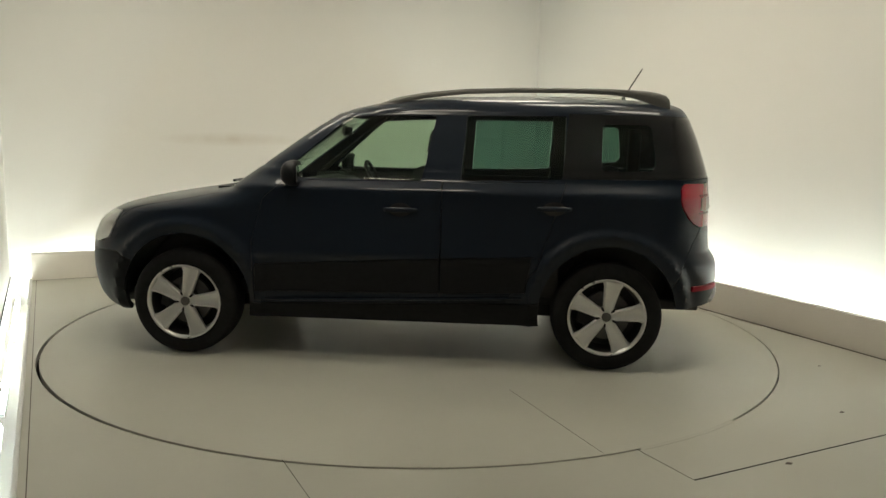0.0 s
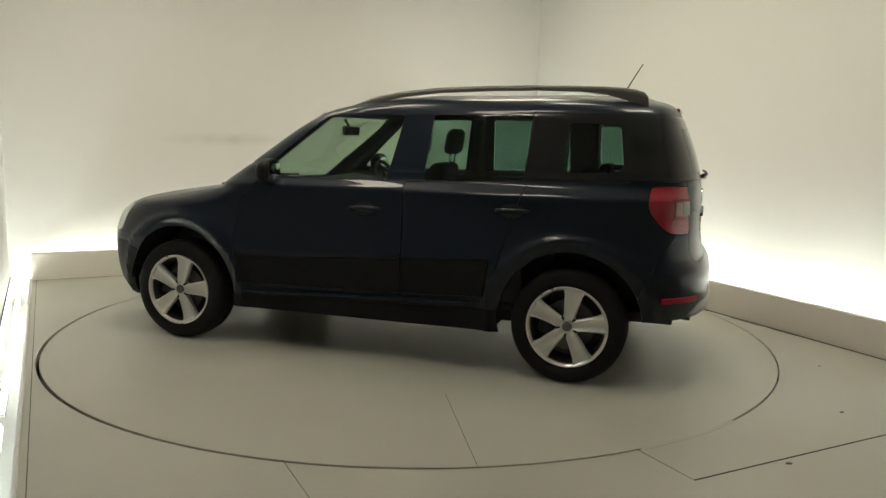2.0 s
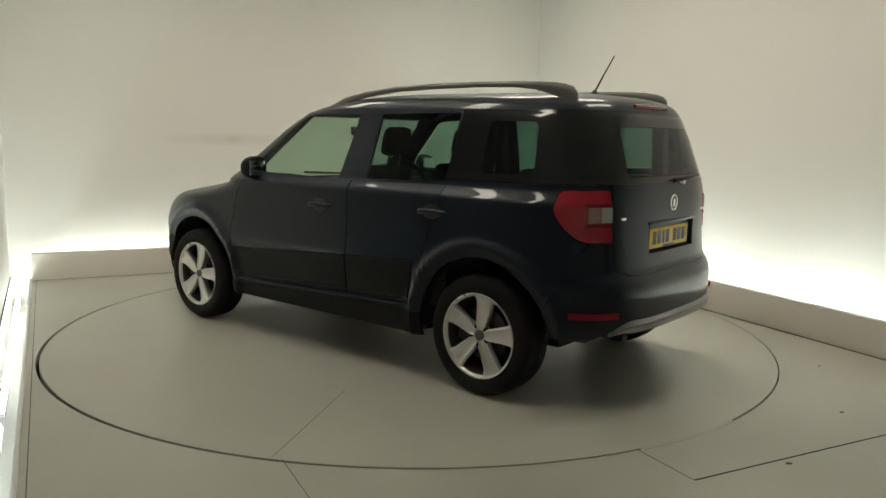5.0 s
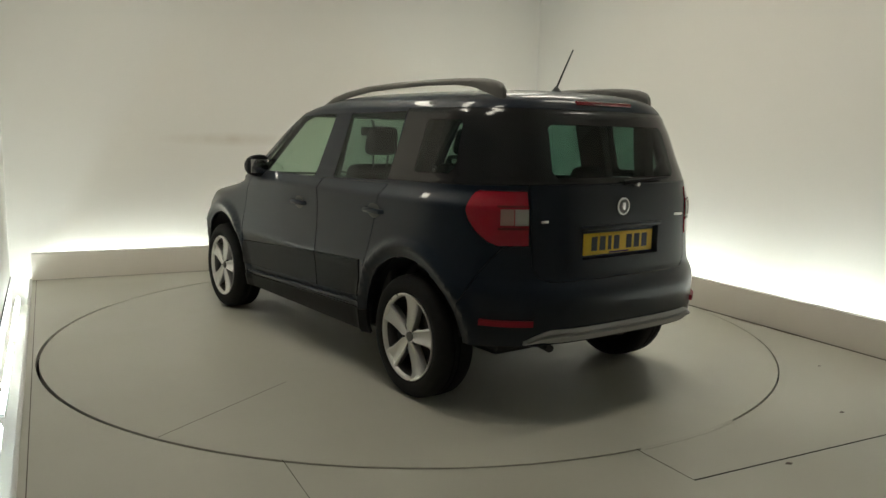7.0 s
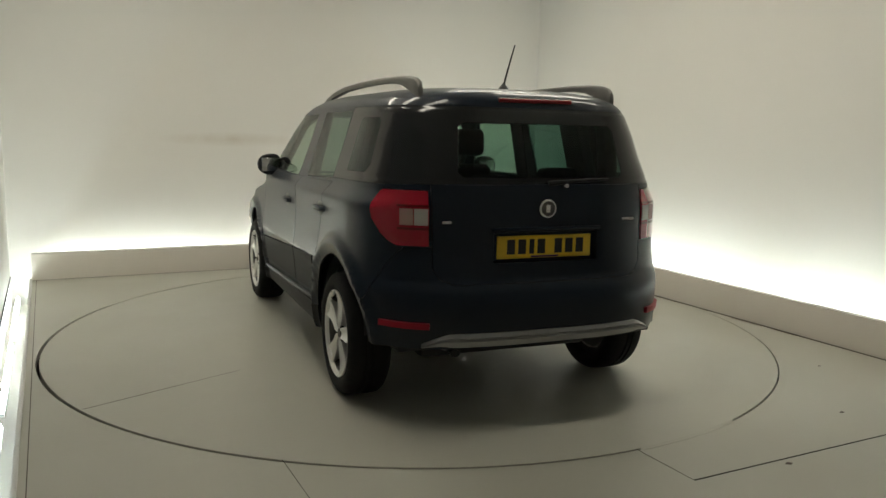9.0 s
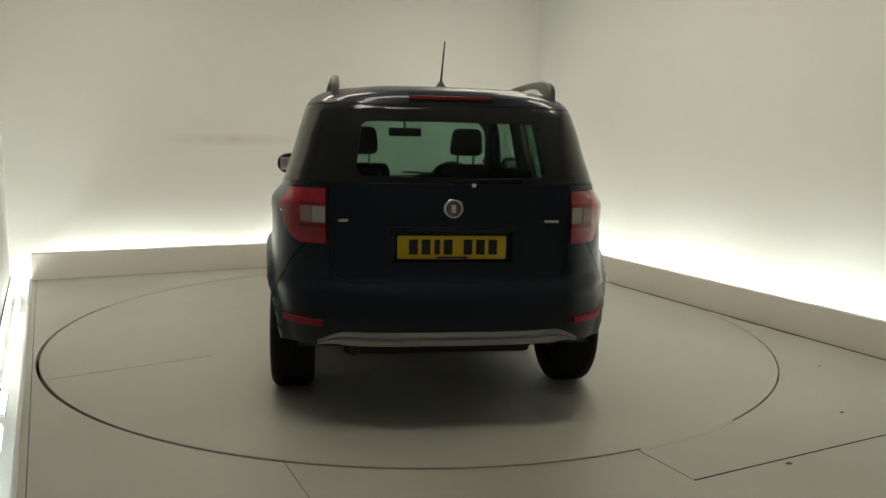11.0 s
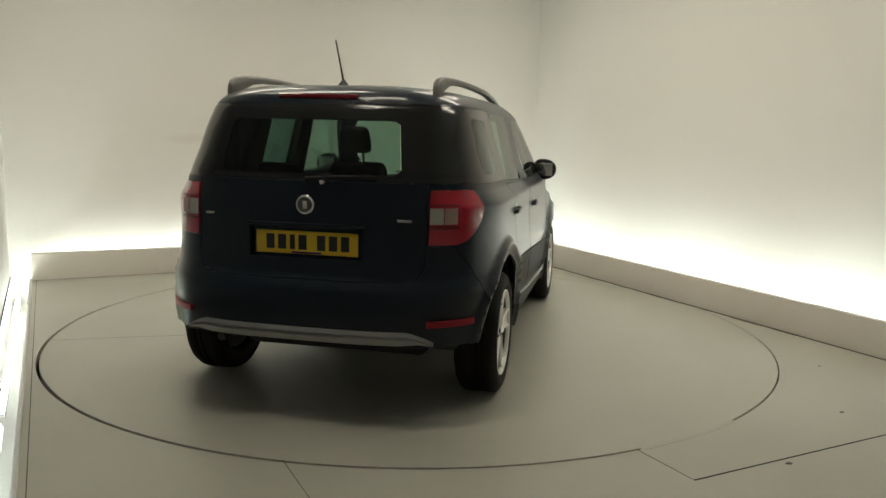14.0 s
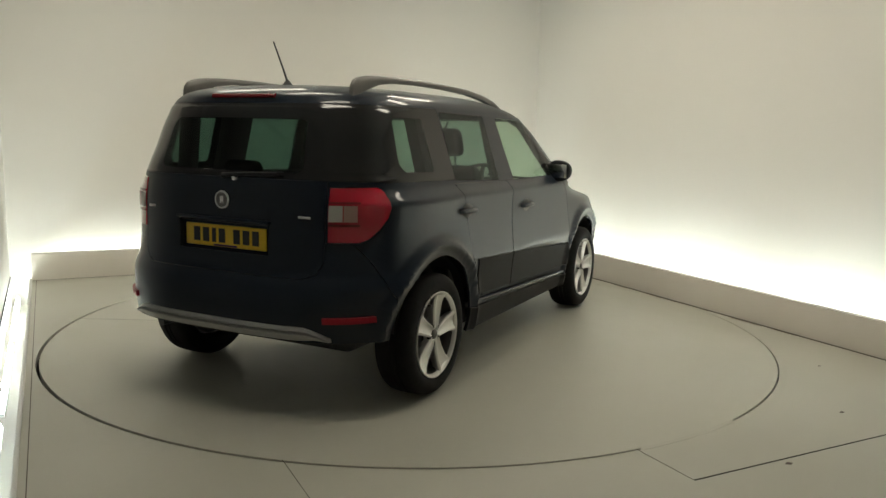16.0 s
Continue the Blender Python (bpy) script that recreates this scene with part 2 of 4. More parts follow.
    setting("hall_floor_side", box_bm(-7, WALL_LEFT - 0.002, -5.409, LEFT_END + 0.05, -0.4, -0.25), HALL_FLOOR, "unseen grey concrete floor, added with the hall", "floor", smooth=False)
    setting("hall_wall_front", box_bm(-7, 6, -7.5, -7.4, -0.4, CEIL), HALL, "unseen pale painted hall wall, added to brighten the car's reflections", "wall", smooth=False)
    setting("hall_wall_left", box_bm(-7.1, -7, -7.4, LEFT_END + 0.1, -0.4, CEIL), HALL, "unseen pale painted hall wall, added to brighten the car's reflections", "wall", smooth=False)
    setting("hall_wall_return", box_bm(-7, WALL_LEFT - 0.1, LEFT_END, LEFT_END + 0.1, -0.4, CEIL), HALL, "unseen pale painted hall wall, added to brighten the car's reflections", "wall", smooth=False)
    setting("hall_wall_right", box_bm(6, 6.1, -7.4, -5.3, -0.4, CEIL), HALL, "unseen pale painted hall wall, added to brighten the car's reflections", "wall", smooth=False)
    setting("hall_wall_right_return", box_bm(WALL_RIGHT + 0.1, 6, -5.4, -5.3, -0.4, CEIL), HALL, "unseen pale painted hall wall, added to brighten the car's reflections", "wall", smooth=False)
    setting("ceiling", box_bm(WALL_LEFT - 0.1, WALL_RIGHT + 0.1, -4.4, WALL_BACK + 0.1, CEIL, CEIL + 0.1), WALL, "plain white ceiling of the booth", "ceiling", smooth=False)
    setting("ceiling_hall_side", box_bm(-7.1, WALL_LEFT - 0.101, -4.4, LEFT_END + 0.1, CEIL, CEIL + 0.1), HALL, "unseen plain grey ceiling, added with the hall", "ceiling", smooth=False)
    setting("ceiling_hall", box_bm(-7.1, 6.1, -7.5, -4.401, CEIL, CEIL + 0.1), HALL, "unseen plain grey ceiling, added with the hall", "ceiling", smooth=False)


def build_lights():
    def batten(length):
        root = new("cove_light")
        part("holder", box_bm(-length / 2, length / 2, -0.02, 0.02, -0.035, -0.014, 0.004), FITTING, root)
        part("tube", lathe([(0.009, -length / 2 + 0.01), (0.012, -length / 2 + 0.02), (0.012, length / 2 - 0.02), (0.009, length / 2 - 0.01)], 12, "X"), TUBE, root, "glowing cool white tube")
        return tagged(root, "cool white tube light hidden in the cove", "light fitting", "cove lights")
    first = batten(1.5)
    spots = []
    for k in range(3):
        spots.append(pose(-1.62 + 1.7 * k, 2.94, 0.03))
    for k in range(4):
        spots.append(pose(2.66, 2.05 - 1.7 * k, 0.03, 0, 0, 90))
    for k in range(3):
        spots.append(pose(-2.625, 2.15 - 1.7 * k, -0.17, 0, 0, 90))
    for m in spots[1:]:
        copy_thing(first, BOOTH @ m)
    first.matrix_basis = BOOTH @ spots[0]

    lamp = new("ceiling_light")
    part("housing", box_bm(-0.62, 0.62, -0.17, 0.17, -0.06, 0.0, 0.006), FITTING, lamp)
    part("diffuser", box_bm(-0.59, 0.59, -0.14, 0.14, -0.068, -0.0605, 0.003), PANEL, lamp, "glowing warm white diffuser")
    tagged(lamp, "warm white panel light in the ceiling", "ceiling light", "ceiling lights")
    spots = [pose(u, v, CEIL - 0.001) for u in (-1.3, 1.35) for v in (-1.75, -0.3, 1.15)]
    for m in spots[1:]:
        copy_thing(lamp, BOOTH @ m)
    lamp.matrix_basis = BOOTH @ spots[0]


def build_turntable():
    root = new("turntable")
    bm = lathe([(DISC_R - 0.02, -0.04), (DISC_R, -0.036), (DISC_R, -0.0025), (DISC_R - 0.002, -0.0005)], 192)
    part("deck", bm, DISC, root, smooth=False)
    # two joints between the deck's plates, turning with it
    for a, r0, r1 in ((-94.0, 1.5, 2.42),):
        c, s = math.cos(radians(a)), math.sin(radians(a))
        b = box_bm(r0, r1, -0.0011, 0.0011, -0.006, 0.0004)
        part("deck_joint", b, DIRT, root, "thin joint between deck plates", pose(0, 0, 0, 0, 0, a), smooth=False)
    return tagged(root, "large round grey-beige painted car turntable", "turntable")


# ---- the car ----
def paint_material():
    m = material("dark_blue_metallic_paint", (0.005, 0.0075, 0.014), 0.36, 0.0, 0.15)
    vary(m, 900, (0.0052, 0.0096, 0.0182), (0.0080, 0.0140, 0.0255), 2.0)
    b = m.node_tree.nodes["Principled BSDF"]
    b.inputs["Coat Weight"].default_value, b.inputs["Coat Roughness"].default_value, b.inputs["Coat IOR"].default_value = 0.50, 0.03, 1.45
    return m


def glass_material(name, tint, gloss_rough=0.01):
    m = bpy.data.materials.new(name)
    m.use_nodes = True
    n, l = m.node_tree.nodes, m.node_tree.links
    n.remove(n["Principled BSDF"])
    clear, gloss, mix, fres = n.new("ShaderNodeBsdfTransparent"), n.new("ShaderNodeBsdfGlossy"), n.new("ShaderNodeMixShader"), n.new("ShaderNodeLayerWeight")
    clear.inputs["Color"].default_value = (*tint, 1)
    gloss.inputs["Roughness"].default_value = gloss_rough
    fres.inputs["Blend"].default_value = 0.5
    power, scale = n.new("ShaderNodeMath"), n.new("ShaderNodeMath")
    power.operation, scale.operation = "POWER", "MULTIPLY_ADD"
    power.inputs[1].default_value = 5.0
    scale.inputs[1].default_value, scale.inputs[2].default_value = 0.9, 0.045
    l.new(fres.outputs["Facing"], power.inputs[0])
    l.new(power.outputs[0], scale.inputs[0])
    l.new(scale.outputs[0], mix.inputs[0])
    l.new(clear.outputs[0], mix.inputs[1])
    l.new(gloss.outputs[0], mix.inputs[2])
    l.new(mix.outputs[0], n["Material Output"].inputs["Surface"])
    return m


PAINT = paint_material()
PIANO = rough_vary(material("gloss_black_panel", (0.006, 0.006, 0.007), 0.15), 4, 0.10, 0.2)
PLASTIC = bump(vary(material("dark_grained_plastic", (0.008, 0.0085, 0.010), 0.5, 0.0, 0.18), 30, (0.006, 0.0065, 0.008), (0.011, 0.0115, 0.013)), 700, 0.25, 0.0006)
RUBBER = bump(vary(material("tyre_rubber", (0.008, 0.008, 0.008), 0.75, 0.0, 0.25), 25, (0.006, 0.006, 0.006), (0.012, 0.0118, 0.0115)), 300, 0.3, 0.001)
ALLOY = rough_vary(material("silver_alloy", (0.72, 0.71, 0.69), 0.30, 0.7), 12, 0.24, 0.38)
STEEL_AND_SHADE = rough_vary(material("brake_steel_and_barrel_shade", (0.11, 0.107, 0.105), 0.45, 0.9), 30, 0.35, 0.6)
CHROME = rough_vary(material("chrome", (0.75, 0.75, 0.76), 0.1, 1.0), 40, 0.06, 0.16)
SATIN = rough_vary(material("satin_silver_plastic", (0.33, 0.33, 0.325), 0.42, 0.5), 20, 0.36, 0.5)
RAIL = rough_vary(material("satin_anthracite_rail", (0.13, 0.125, 0.115), 0.42, 0.35), 15, 0.36, 0.5)
RED = material("red_lamp_lens", (0.38, 0.005, 0.022), 0.12)
RED.node_tree.nodes["Principled BSDF"].inputs["Coat Weight"].default_value = 1.0
rough_vary(RED, 50, 0.1, 0.18)
REDDARK = rough_vary(material("dark_red_lens", (0.16, 0.006, 0.012), 0.15), 50, 0.1, 0.2)
CLEARLENS = rough_vary(material("pale_lamp_lens", (0.46, 0.43, 0.41), 0.2), 50, 0.14, 0.26)
REFLEX = rough_vary(material("red_reflector", (0.28, 0.006, 0.020), 0.4, 0.0, 0.3), 8, 0.38, 0.46)
PINKLENS = rough_vary(material("pinkish_lamp_lens", (0.40, 0.24, 0.22), 0.2), 50, 0.14, 0.26)
HEADLENS = rough_vary(material("headlamp_lens", (0.55, 0.56, 0.55), 0.12, 0.35), 50, 0.08, 0.2)
GLASS = glass_material("green_tinted_glass", (0.58, 0.70, 0.60))
GLASS_DARK = glass_material("dark_green_privacy_glass", (0.23, 0.35, 0.30))
GLASS_FRONT = glass_material("windscreen_glass", (0.66, 0.77, 0.68))
MIRROR = rough_vary(material("mirror_glass", (0.8, 0.8, 0.8), 0.03, 1.0), 10, 0.02, 0.05)
CLOTH = bump(vary(material("black_seat_cloth", (0.014, 0.014, 0.016), 0.9), 60, (0.014, 0.014, 0.016), (0.026, 0.026, 0.028)), 500, 0.4)
TRIM = bump(vary(material("dark_interior_trim", (0.02, 0.02, 0.021), 0.7), 40, (0.015, 0.015, 0.016), (0.026, 0.026, 0.027)), 400, 0.3)
YELLOW = vary(material("yellow_plate", (0.62, 0.40, 0.02), 0.35), 30, (0.80, 0.53, 0.02), (0.86, 0.58, 0.035))
BLACKINK = rough_vary(material("black_lettering", (0.011, 0.011, 0.011), 0.4), 40, 0.35, 0.5)
PURPLE = rough_vary(material("purple_strip", (0.05, 0.012, 0.10), 0.4), 40, 0.35, 0.5)

# Heights with the body's rear end, front end, half width, and where its flat side ends before and behind.
BODY = (
    (0.200, -1.88, 1.98, 0.800, -1.20, 0.70, 3.4, 3.2), (0.260, -1.96, 1.995, 0.842, -1.20, 0.88, 3.4, 3.9),
    (0.330, -2.005, 2.045, 0.856, -1.20, 0.88, 3.4, 3.9), (0.420, -2.028, 2.070, 0.866, -1.20, 0.88, 3.4, 3.9),
    (0.520, -2.036, 2.080, 0.873, -1.20, 0.88, 3.4, 3.9), (0.600, -2.034, 2.075, 0.880, -1.20, 0.88, 3.4, 3.9),
    (0.645, -2.022, 2.066, 0.889, -1.20, 0.88, 3.4, 3.9), (0.670, -2.008, 2.061, 0.890, -1.20, 0.88, 3.4, 3.9),
    (0.710, -1.978, 2.053, 0.885, -1.20, 0.88, 3.4, 3.9),
    (0.800, -1.968, 2.010, 0.876, -1.20, 0.88, 3.4, 3.9), (0.850, -1.966, 1.935, 0.873, -1.20, 0.88, 3.4, 3.9),
    (0.900, -1.964, 1.850, 0.871, -1.20, 0.88, 3.4, 3.9), (0.940, -1.962, 1.680, 0.871, -1.20, 0.66, 3.4, 3.1),
    (0.970, -1.961, 1.500, 0.872, -1.20, 0.60, 3.4, 3.1), (1.000, -1.960, 1.260, 0.873, -1.20, 0.52, 3.4, 3.4),
    (1.020, -1.959, 1.090, 0.874, -1.20, 0.46, 3.4, 5.0), (1.046, -1.957, 1.050, 0.875, -1.20, 0.42, 3.4, 6.0),
    (1.062, -1.956, 1.025, 0.866, -1.20, 0.40, 3.4, 6.4), (1.088, -1.953, 0.990, 0.841, -1.20, 0.36, 3.5, 6.8),
    (1.115, -1.951, 0.953, 0.819, -1.20, 0.34, 3.6, 7.0), (1.160, -1.945, 0.892, 0.806, -1.20, 0.26, 3.7, 7.0),
    (1.300, -1.905, 0.702, 0.761, -1.20, 0.08, 3.5, 7.0), (1.400, -1.868, 0.562, 0.732, -1.20, -0.06, 3.6, 7.0),
    (1.480, -1.832, 0.440, 0.708, -1.15, -0.18, 3.7, 6.0), (1.530, -1.805, 0.340, 0.691, -1.05, -0.24, 3.9, 4.6),
    (1.565, -1.785, 0.230, 0.664, -0.95, -0.30, 3.9, 3.0), (1.590, -1.750, 0.120, 0.618, -0.85, -0.35, 3.8, 2.6),
    (1.610, -1.69, -0.020, 0.545, -0.80, -0.45, 3.6, 2.6), (1.625, -1.58, -0.190, 0.440, -0.78, -0.55, 3.4, 2.6),
    (1.635, -1.42, -0.400, 0.310, -0.76, -0.66, 3.2, 2.6), (1.640, -1.15, -0.660, 0.150, -0.85, -0.80, 2.6, 2.6),
)
AXLE, ARCH_R, ARCH_Z = 1.289, 0.410, 0.342
WHEEL_R, WHEEL_Y = 0.328, 0.766


def body_shell():
    """Half of the outer skin (y >= 0) as a grid of rings."""
    table = np.array(BODY)
    zs = np.concatenate([np.linspace(0.2, 0.62, 22)[:-1], np.linspace(0.62, 0.72, 13)[:-1], np.linspace(0.72, 1.0, 19)[:-1],
                         np.linspace(1.0, 1.17, 24)[:-1], np.linspace(1.17, 1.5, 14)[:-1], np.linspace(1.5, 1.640, 18)])
    cols = [np.interp(zs, table[:, 0], table[:, k]) for k in range(1, 8)]
    for c in cols:                                        # soften the kinks between the table's rows
        for _ in range(2):
            c[1:-1] = 0.25 * c[:-2] + 0.5 * c[1:-1] + 0.25 * c[2:]
    bm = bmesh.new()
    grid = []

    def even(x, y, n):
        s = np.concatenate([[0], np.cumsum(np.hypot(np.diff(x), np.diff(y)))])
        q = np.linspace(0, s[-1], n)
        return np.interp(q, s, x), np.interp(q, s, y)

    phi = np.linspace(0, np.pi / 2, 600)
    for i, z in enumerate(zs):
        xr, xf, w, mr, mf, nr, nf = (c[i] for c in cols)
        ax, ay = mr - (mr - xr) * np.cos(phi) ** (2 / nr), w * np.sin(phi) ** (2 / nr)
        bx, by = mf + (xf - mf) * np.sin(phi) ** (2 / nf), w * np.cos(phi) ** (2 / nf)
        ax, ay = even(ax, ay, 48)
        bx, by = even(bx, by, 46)
        mx = np.linspace(mr, mf, 56)[1:-1]
        x, y = np.concatenate([ax, mx, bx]), np.concatenate([ay, mx * 0 + w, by])
        for s in (-AXLE, AXLE):                           # flared arches
            r = np.hypot(x - s, z - ARCH_Z)
            y = y + 0.027 * np.exp(-((r - 0.476) / np.where(r > 0.476, 0.026, 0.036)) ** 2) * (y > 0.6)
        y[0] = y[-1] = 0.0
        grid.append([bm.verts.new((float(px), float(py), float(z))) for px, py in zip(x, y)])
    for a, b in zip(grid, grid[1:]):
        for k in range(len(a) - 1):
            bm.faces.new((a[k + 1], a[k], b[k], b[k + 1]))
    bm.faces.new(list(reversed(grid[-1])))
    bmesh.ops.remove_doubles(bm, verts=bm.verts[:], dist=1e-5)
    return bm


def rear_x(y, z):
    """The skin's x at the car's rear end."""
    t = np.array(BODY)
    xr, w, mr, n = (float(np.interp(z, t[:, 0], t[:, k])) for k in (1, 3, 4, 6))
    return mr - (mr - xr) * (1 - min(abs(y) / w, 0.999) ** n) ** (1 / n)


def side_y(z):
    """Half the body's width at a height."""
    t = np.array(BODY)
    return float(np.interp(z, t[:, 0], t[:, 3]))


def rear_patch(y0, y1, z0, z1, proud=0.006, thick=0.012, ny=6, nz=5):
    """A small pane that follows the rear skin."""
    bm = bmesh.new()
    top, low = [], []
    for y in np.linspace(y0, y1, ny):
        out, back = [], []
        for z in np.linspace(z0, z1, nz):
            slope = (rear_x(y + 0.002, z) - rear_x(y - 0.002, z)) / 0.004
            n = Vector((-1, slope, 0)).normalized()
            p = Vector((rear_x(y, z), float(y), float(z)))
            out.append(bm.verts.new(p + n * proud))
            back.append(bm.verts.new(p + n * (proud - thick)))
        top.append(out)
        low.append(back)
    for g in (top, low):
        for a, b in zip(g, g[1:]):
            for k in range(nz - 1):
                bm.faces.new((a[k], a[k + 1], b[k + 1], b[k]))
    rim = lambda g: g[0] + [r[-1] for r in g[1:]] + g[-1][-2::-1] + [r[0] for r in g[-2:0:-1]]
    t, l = rim(top), rim(low)
    for k in range(len(t)):
        bm.faces.new((t[k], t[(k + 1) % len(t)], l[(k + 1) % len(t)], l[k]))
    return bm


def planes_xz(points):
    """Half spaces of a convex outline in x and z, inside positive."""
    c = np.mean(points, axis=0)
    out = []
    for (x0, z0), (x1, z1) in zip(points, points[1:] + points[:1]):
        n = Vector((-(z1 - z0), 0, x1 - x0)).normalized()
        if n.x * (c[0] - x0) + n.z * (c[1] - z0) < 0:
            n = -n
        out.append((Vector((x0, 0, z0)), n))
    return out


def planes_yz(points):
    return [(Vector((0, p.x, p.z)), Vector((0, n.x, n.z))) for p, n in planes_xz(points)]


def cut(bm, lay, number, planes, near=None):
    """Cuts the faces inside all half spaces out of what is still unassigned."""
    inside = [f for f in bm.faces if f[lay] == 0 and (near is None or near(f.calc_center_median()))]
    for co, no in planes:
        inside = [f for f in inside if any((v.co - co).dot(no) > 1e-5 for v in f.verts)]
        cross = [f for f in inside if any((v.co - co).dot(no) < -1e-5 for v in f.verts)]
        if not cross:
            continue
        gone = set(cross)
        keep = [f for f in inside if f not in gone]
        geom = list({e for f in cross for e in f.edges} | {v for f in cross for v in f.verts}) + cross
        for f in cross:
            f[lay] = -1
        bmesh.ops.bisect_plane(bm, geom=geom, dist=1e-6, plane_co=co, plane_no=no)
        for f in [f for f in bm.faces if f[lay] == -1]:
            f[lay] = 0
            if (f.calc_center_median() - co).dot(no) > 0:
                keep.append(f)
        inside = keep
    for f in inside:
        f[lay] = number
    return inside


def panel(src, lay, number, side, gap=0.0022, depth=0.014, proud=0.0, sink=0.0):
    """A panel from the faces of one number: side 1 left, -1 right, 0 both halves in one. Its rim is folded inwards."""
    bm = bmesh.new()
    faces = [f for f in src.faces if f[lay] == number]
    for s in ((1,), (-1,), (1, -1))[{1: 0, -1: 1, 0: 2}[side]]:
        made = {}
        for f in faces:
            vs = []
            for v in f.verts:
                if v not in made:
                    p = v.co + v.normal * proud
                    made[v] = bm.verts.new((p.x, p.y * s, p.z))
                vs.append(made[v])
            try:
                bm.faces.new(vs if s == 1 else list(reversed(vs)))
            except ValueError:
                pass
    bmesh.ops.remove_doubles(bm, verts=bm.verts[:], dist=0.0004)
    bm.normal_update()
    rim = [e for e in bm.edges if len(e.link_faces) == 1]
    if gap:
        move = {}
        for e in rim:
            f = e.link_faces[0]
            d = (e.verts[1].co - e.verts[0].co)
            if d.length < 1e-7:
                continue
            n = f.normal.cross(d).normalized()
            if n.dot(f.calc_center_median() - e.verts[0].co) < 0:
                n = -n
            for v in e.verts:
                move.setdefault(v, []).append(n)
        for v, ns in move.items():
            t = sum(ns, Vector())
            if t.length > 0.3:
                v.co += t.normalized() * gap
    if depth:
        normals = {v: v.normal.copy() for e in rim for v in e.verts}
        ex = bmesh.ops.extrude_edge_only(bm, edges=rim)
        lower = [v for v in ex["geom"] if isinstance(v, bmesh.types.BMVert)]
        old = list(normals)
        from_old = {tuple(round(c, 6) for c in v.co): normals[v] for v in old}
        for v in lower:
            v.co -= from_old.get(tuple(round(c, 6) for c in v.co), Vector((0, 0, 0))) * depth
    return bm


def arch_liner(bm, side, a0, a1):
    """Half-round liner above a wheel, closed towards the middle of the car."""
    rows = []
    for k in range(25):
        a = radians(a0 + (a1 - a0) * k / 24)
        c, s = ARCH_R * math.cos(a), ARCH_R * math.sin(a)
        rows.append([bm.verts.new((c, side * y, s)) for y in (0.835, 0.5)])
    for a, b in zip(rows, rows[1:]):
        bm.faces.new((a[0], b[0], b[1], a[1]))
    bm.faces.new([r[1] for r in rows])
    return bm


def build_wheel(root, x, side):
    wheel = new("wheel")
    wheel.parent = root
    wheel.matrix_basis = pose(x, side * (WHEEL_Y + (0.012 if x > 0 else 0.0)), WHEEL_R, 0, 0, 0 if side > 0 else 180) @ pose(0, 0, 0, 0, -13 if x > 0 else -9, 0)
    # tyre: outer side towards +y
    prof = [(0.222, 0.085), (0.235, 0.101), (0.262, 0.112), (0.292, 0.110), (0.314, 0.096), (0.325, 0.078), (0.328, 0.05), (0.328, 0.036), (0.321, 0.035), (0.321, 0.027),
            (0.328, 0.026), (0.3285, 0.004), (0.321, 0.003), (0.321, -0.006), (0.328, -0.007), (0.328, -0.05), (0.325, -0.078), (0.314, -0.096), (0.292, -0.11), (0.262, -0.112), (0.235, -0.101), (0.222, -0.085)]
    part("tyre", lathe(prof, 56, "Y", closed=True), RUBBER, wheel, angle=30)
    rim = new("rim")
    rim.parent = wheel
    lip = [(0.224, 0.088), (0.230, 0.098), (0.233, 0.105), (0.229, 0.107), (0.220, 0.102), (0.214, 0.092), (0.212, 0.080), (0.220, 0.080)]
    part("rim_lip", lathe(lip, 56, "Y", closed=True), ALLOY, rim)
    # barrel coloured darker than the lip: the shade inside the rim is painted in
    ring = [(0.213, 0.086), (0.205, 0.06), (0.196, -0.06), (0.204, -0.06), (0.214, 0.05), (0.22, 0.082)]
    part("rim_barrel", lathe(ring, 56, "Y", closed=True), STEEL_AND_SHADE, rim, "rim barrel in dark grey, with shade put into its colour")
    for k in range(5):
        bm = bmesh.new()
        rows = []
        for r, hw, y in ((0.030, 0.022, 0.087), (0.055, 0.033, 0.092), (0.085, 0.037, 0.090), (0.12, 0.042, 0.089), (0.155, 0.047, 0.090), (0.185, 0.052, 0.093), (0.205, 0.057, 0.097), (0.222, 0.064, 0.101)):
            sec = [(-1, -0.018), (-0.96, -0.004), (-0.74, 0.002), (-0.45, -0.007), (0, -0.010), (0.45, -0.007), (0.74, 0.002), (0.96, -0.004), (1, -0.018), (0.8, -0.045), (-0.8, -0.045)]
            rows.append([bm.verts.new((hw * a, y + d, r - 0.011 * abs(a) ** 2 * (r > 0.2))) for a, d in sec])
        for a, b in zip(rows, rows[1:]):
            for i in range(11):
                bm.faces.new((a[i], a[(i + 1) % 11], b[(i + 1) % 11], b[i]))
        bm.faces.new(rows[0])
        bm.faces.new(rows[-1])
        part("spoke", bm, ALLOY, rim, m=pose(0, 0, 0, 0, 72 * k, 0), angle=35)
    part("hub", lathe([(0.062, 0.03), (0.060, 0.072), (0.050, 0.082), (0.034, 0.083), (0.030, 0.078)], 32, "Y"), ALLOY, rim)
    part("centre_cap", lathe([(0.027, 0.074), (0.027, 0.086), (0.022, 0.089), (0.010, 0.091)], 28, "Y"), RAIL, rim, "dark round centre cap")
    for k in range(5):
        a = radians(72 * k + 36)
        part("wheel_bolt", lathe([(0.0125, 0.07), (0.0125, 0.0875), (0.009, 0.0885)], 8, "Y"), BLACKINK, rim, "dark wheel bolt", pose(0.052 * math.sin(a), 0, 0.052 * math.cos(a)))
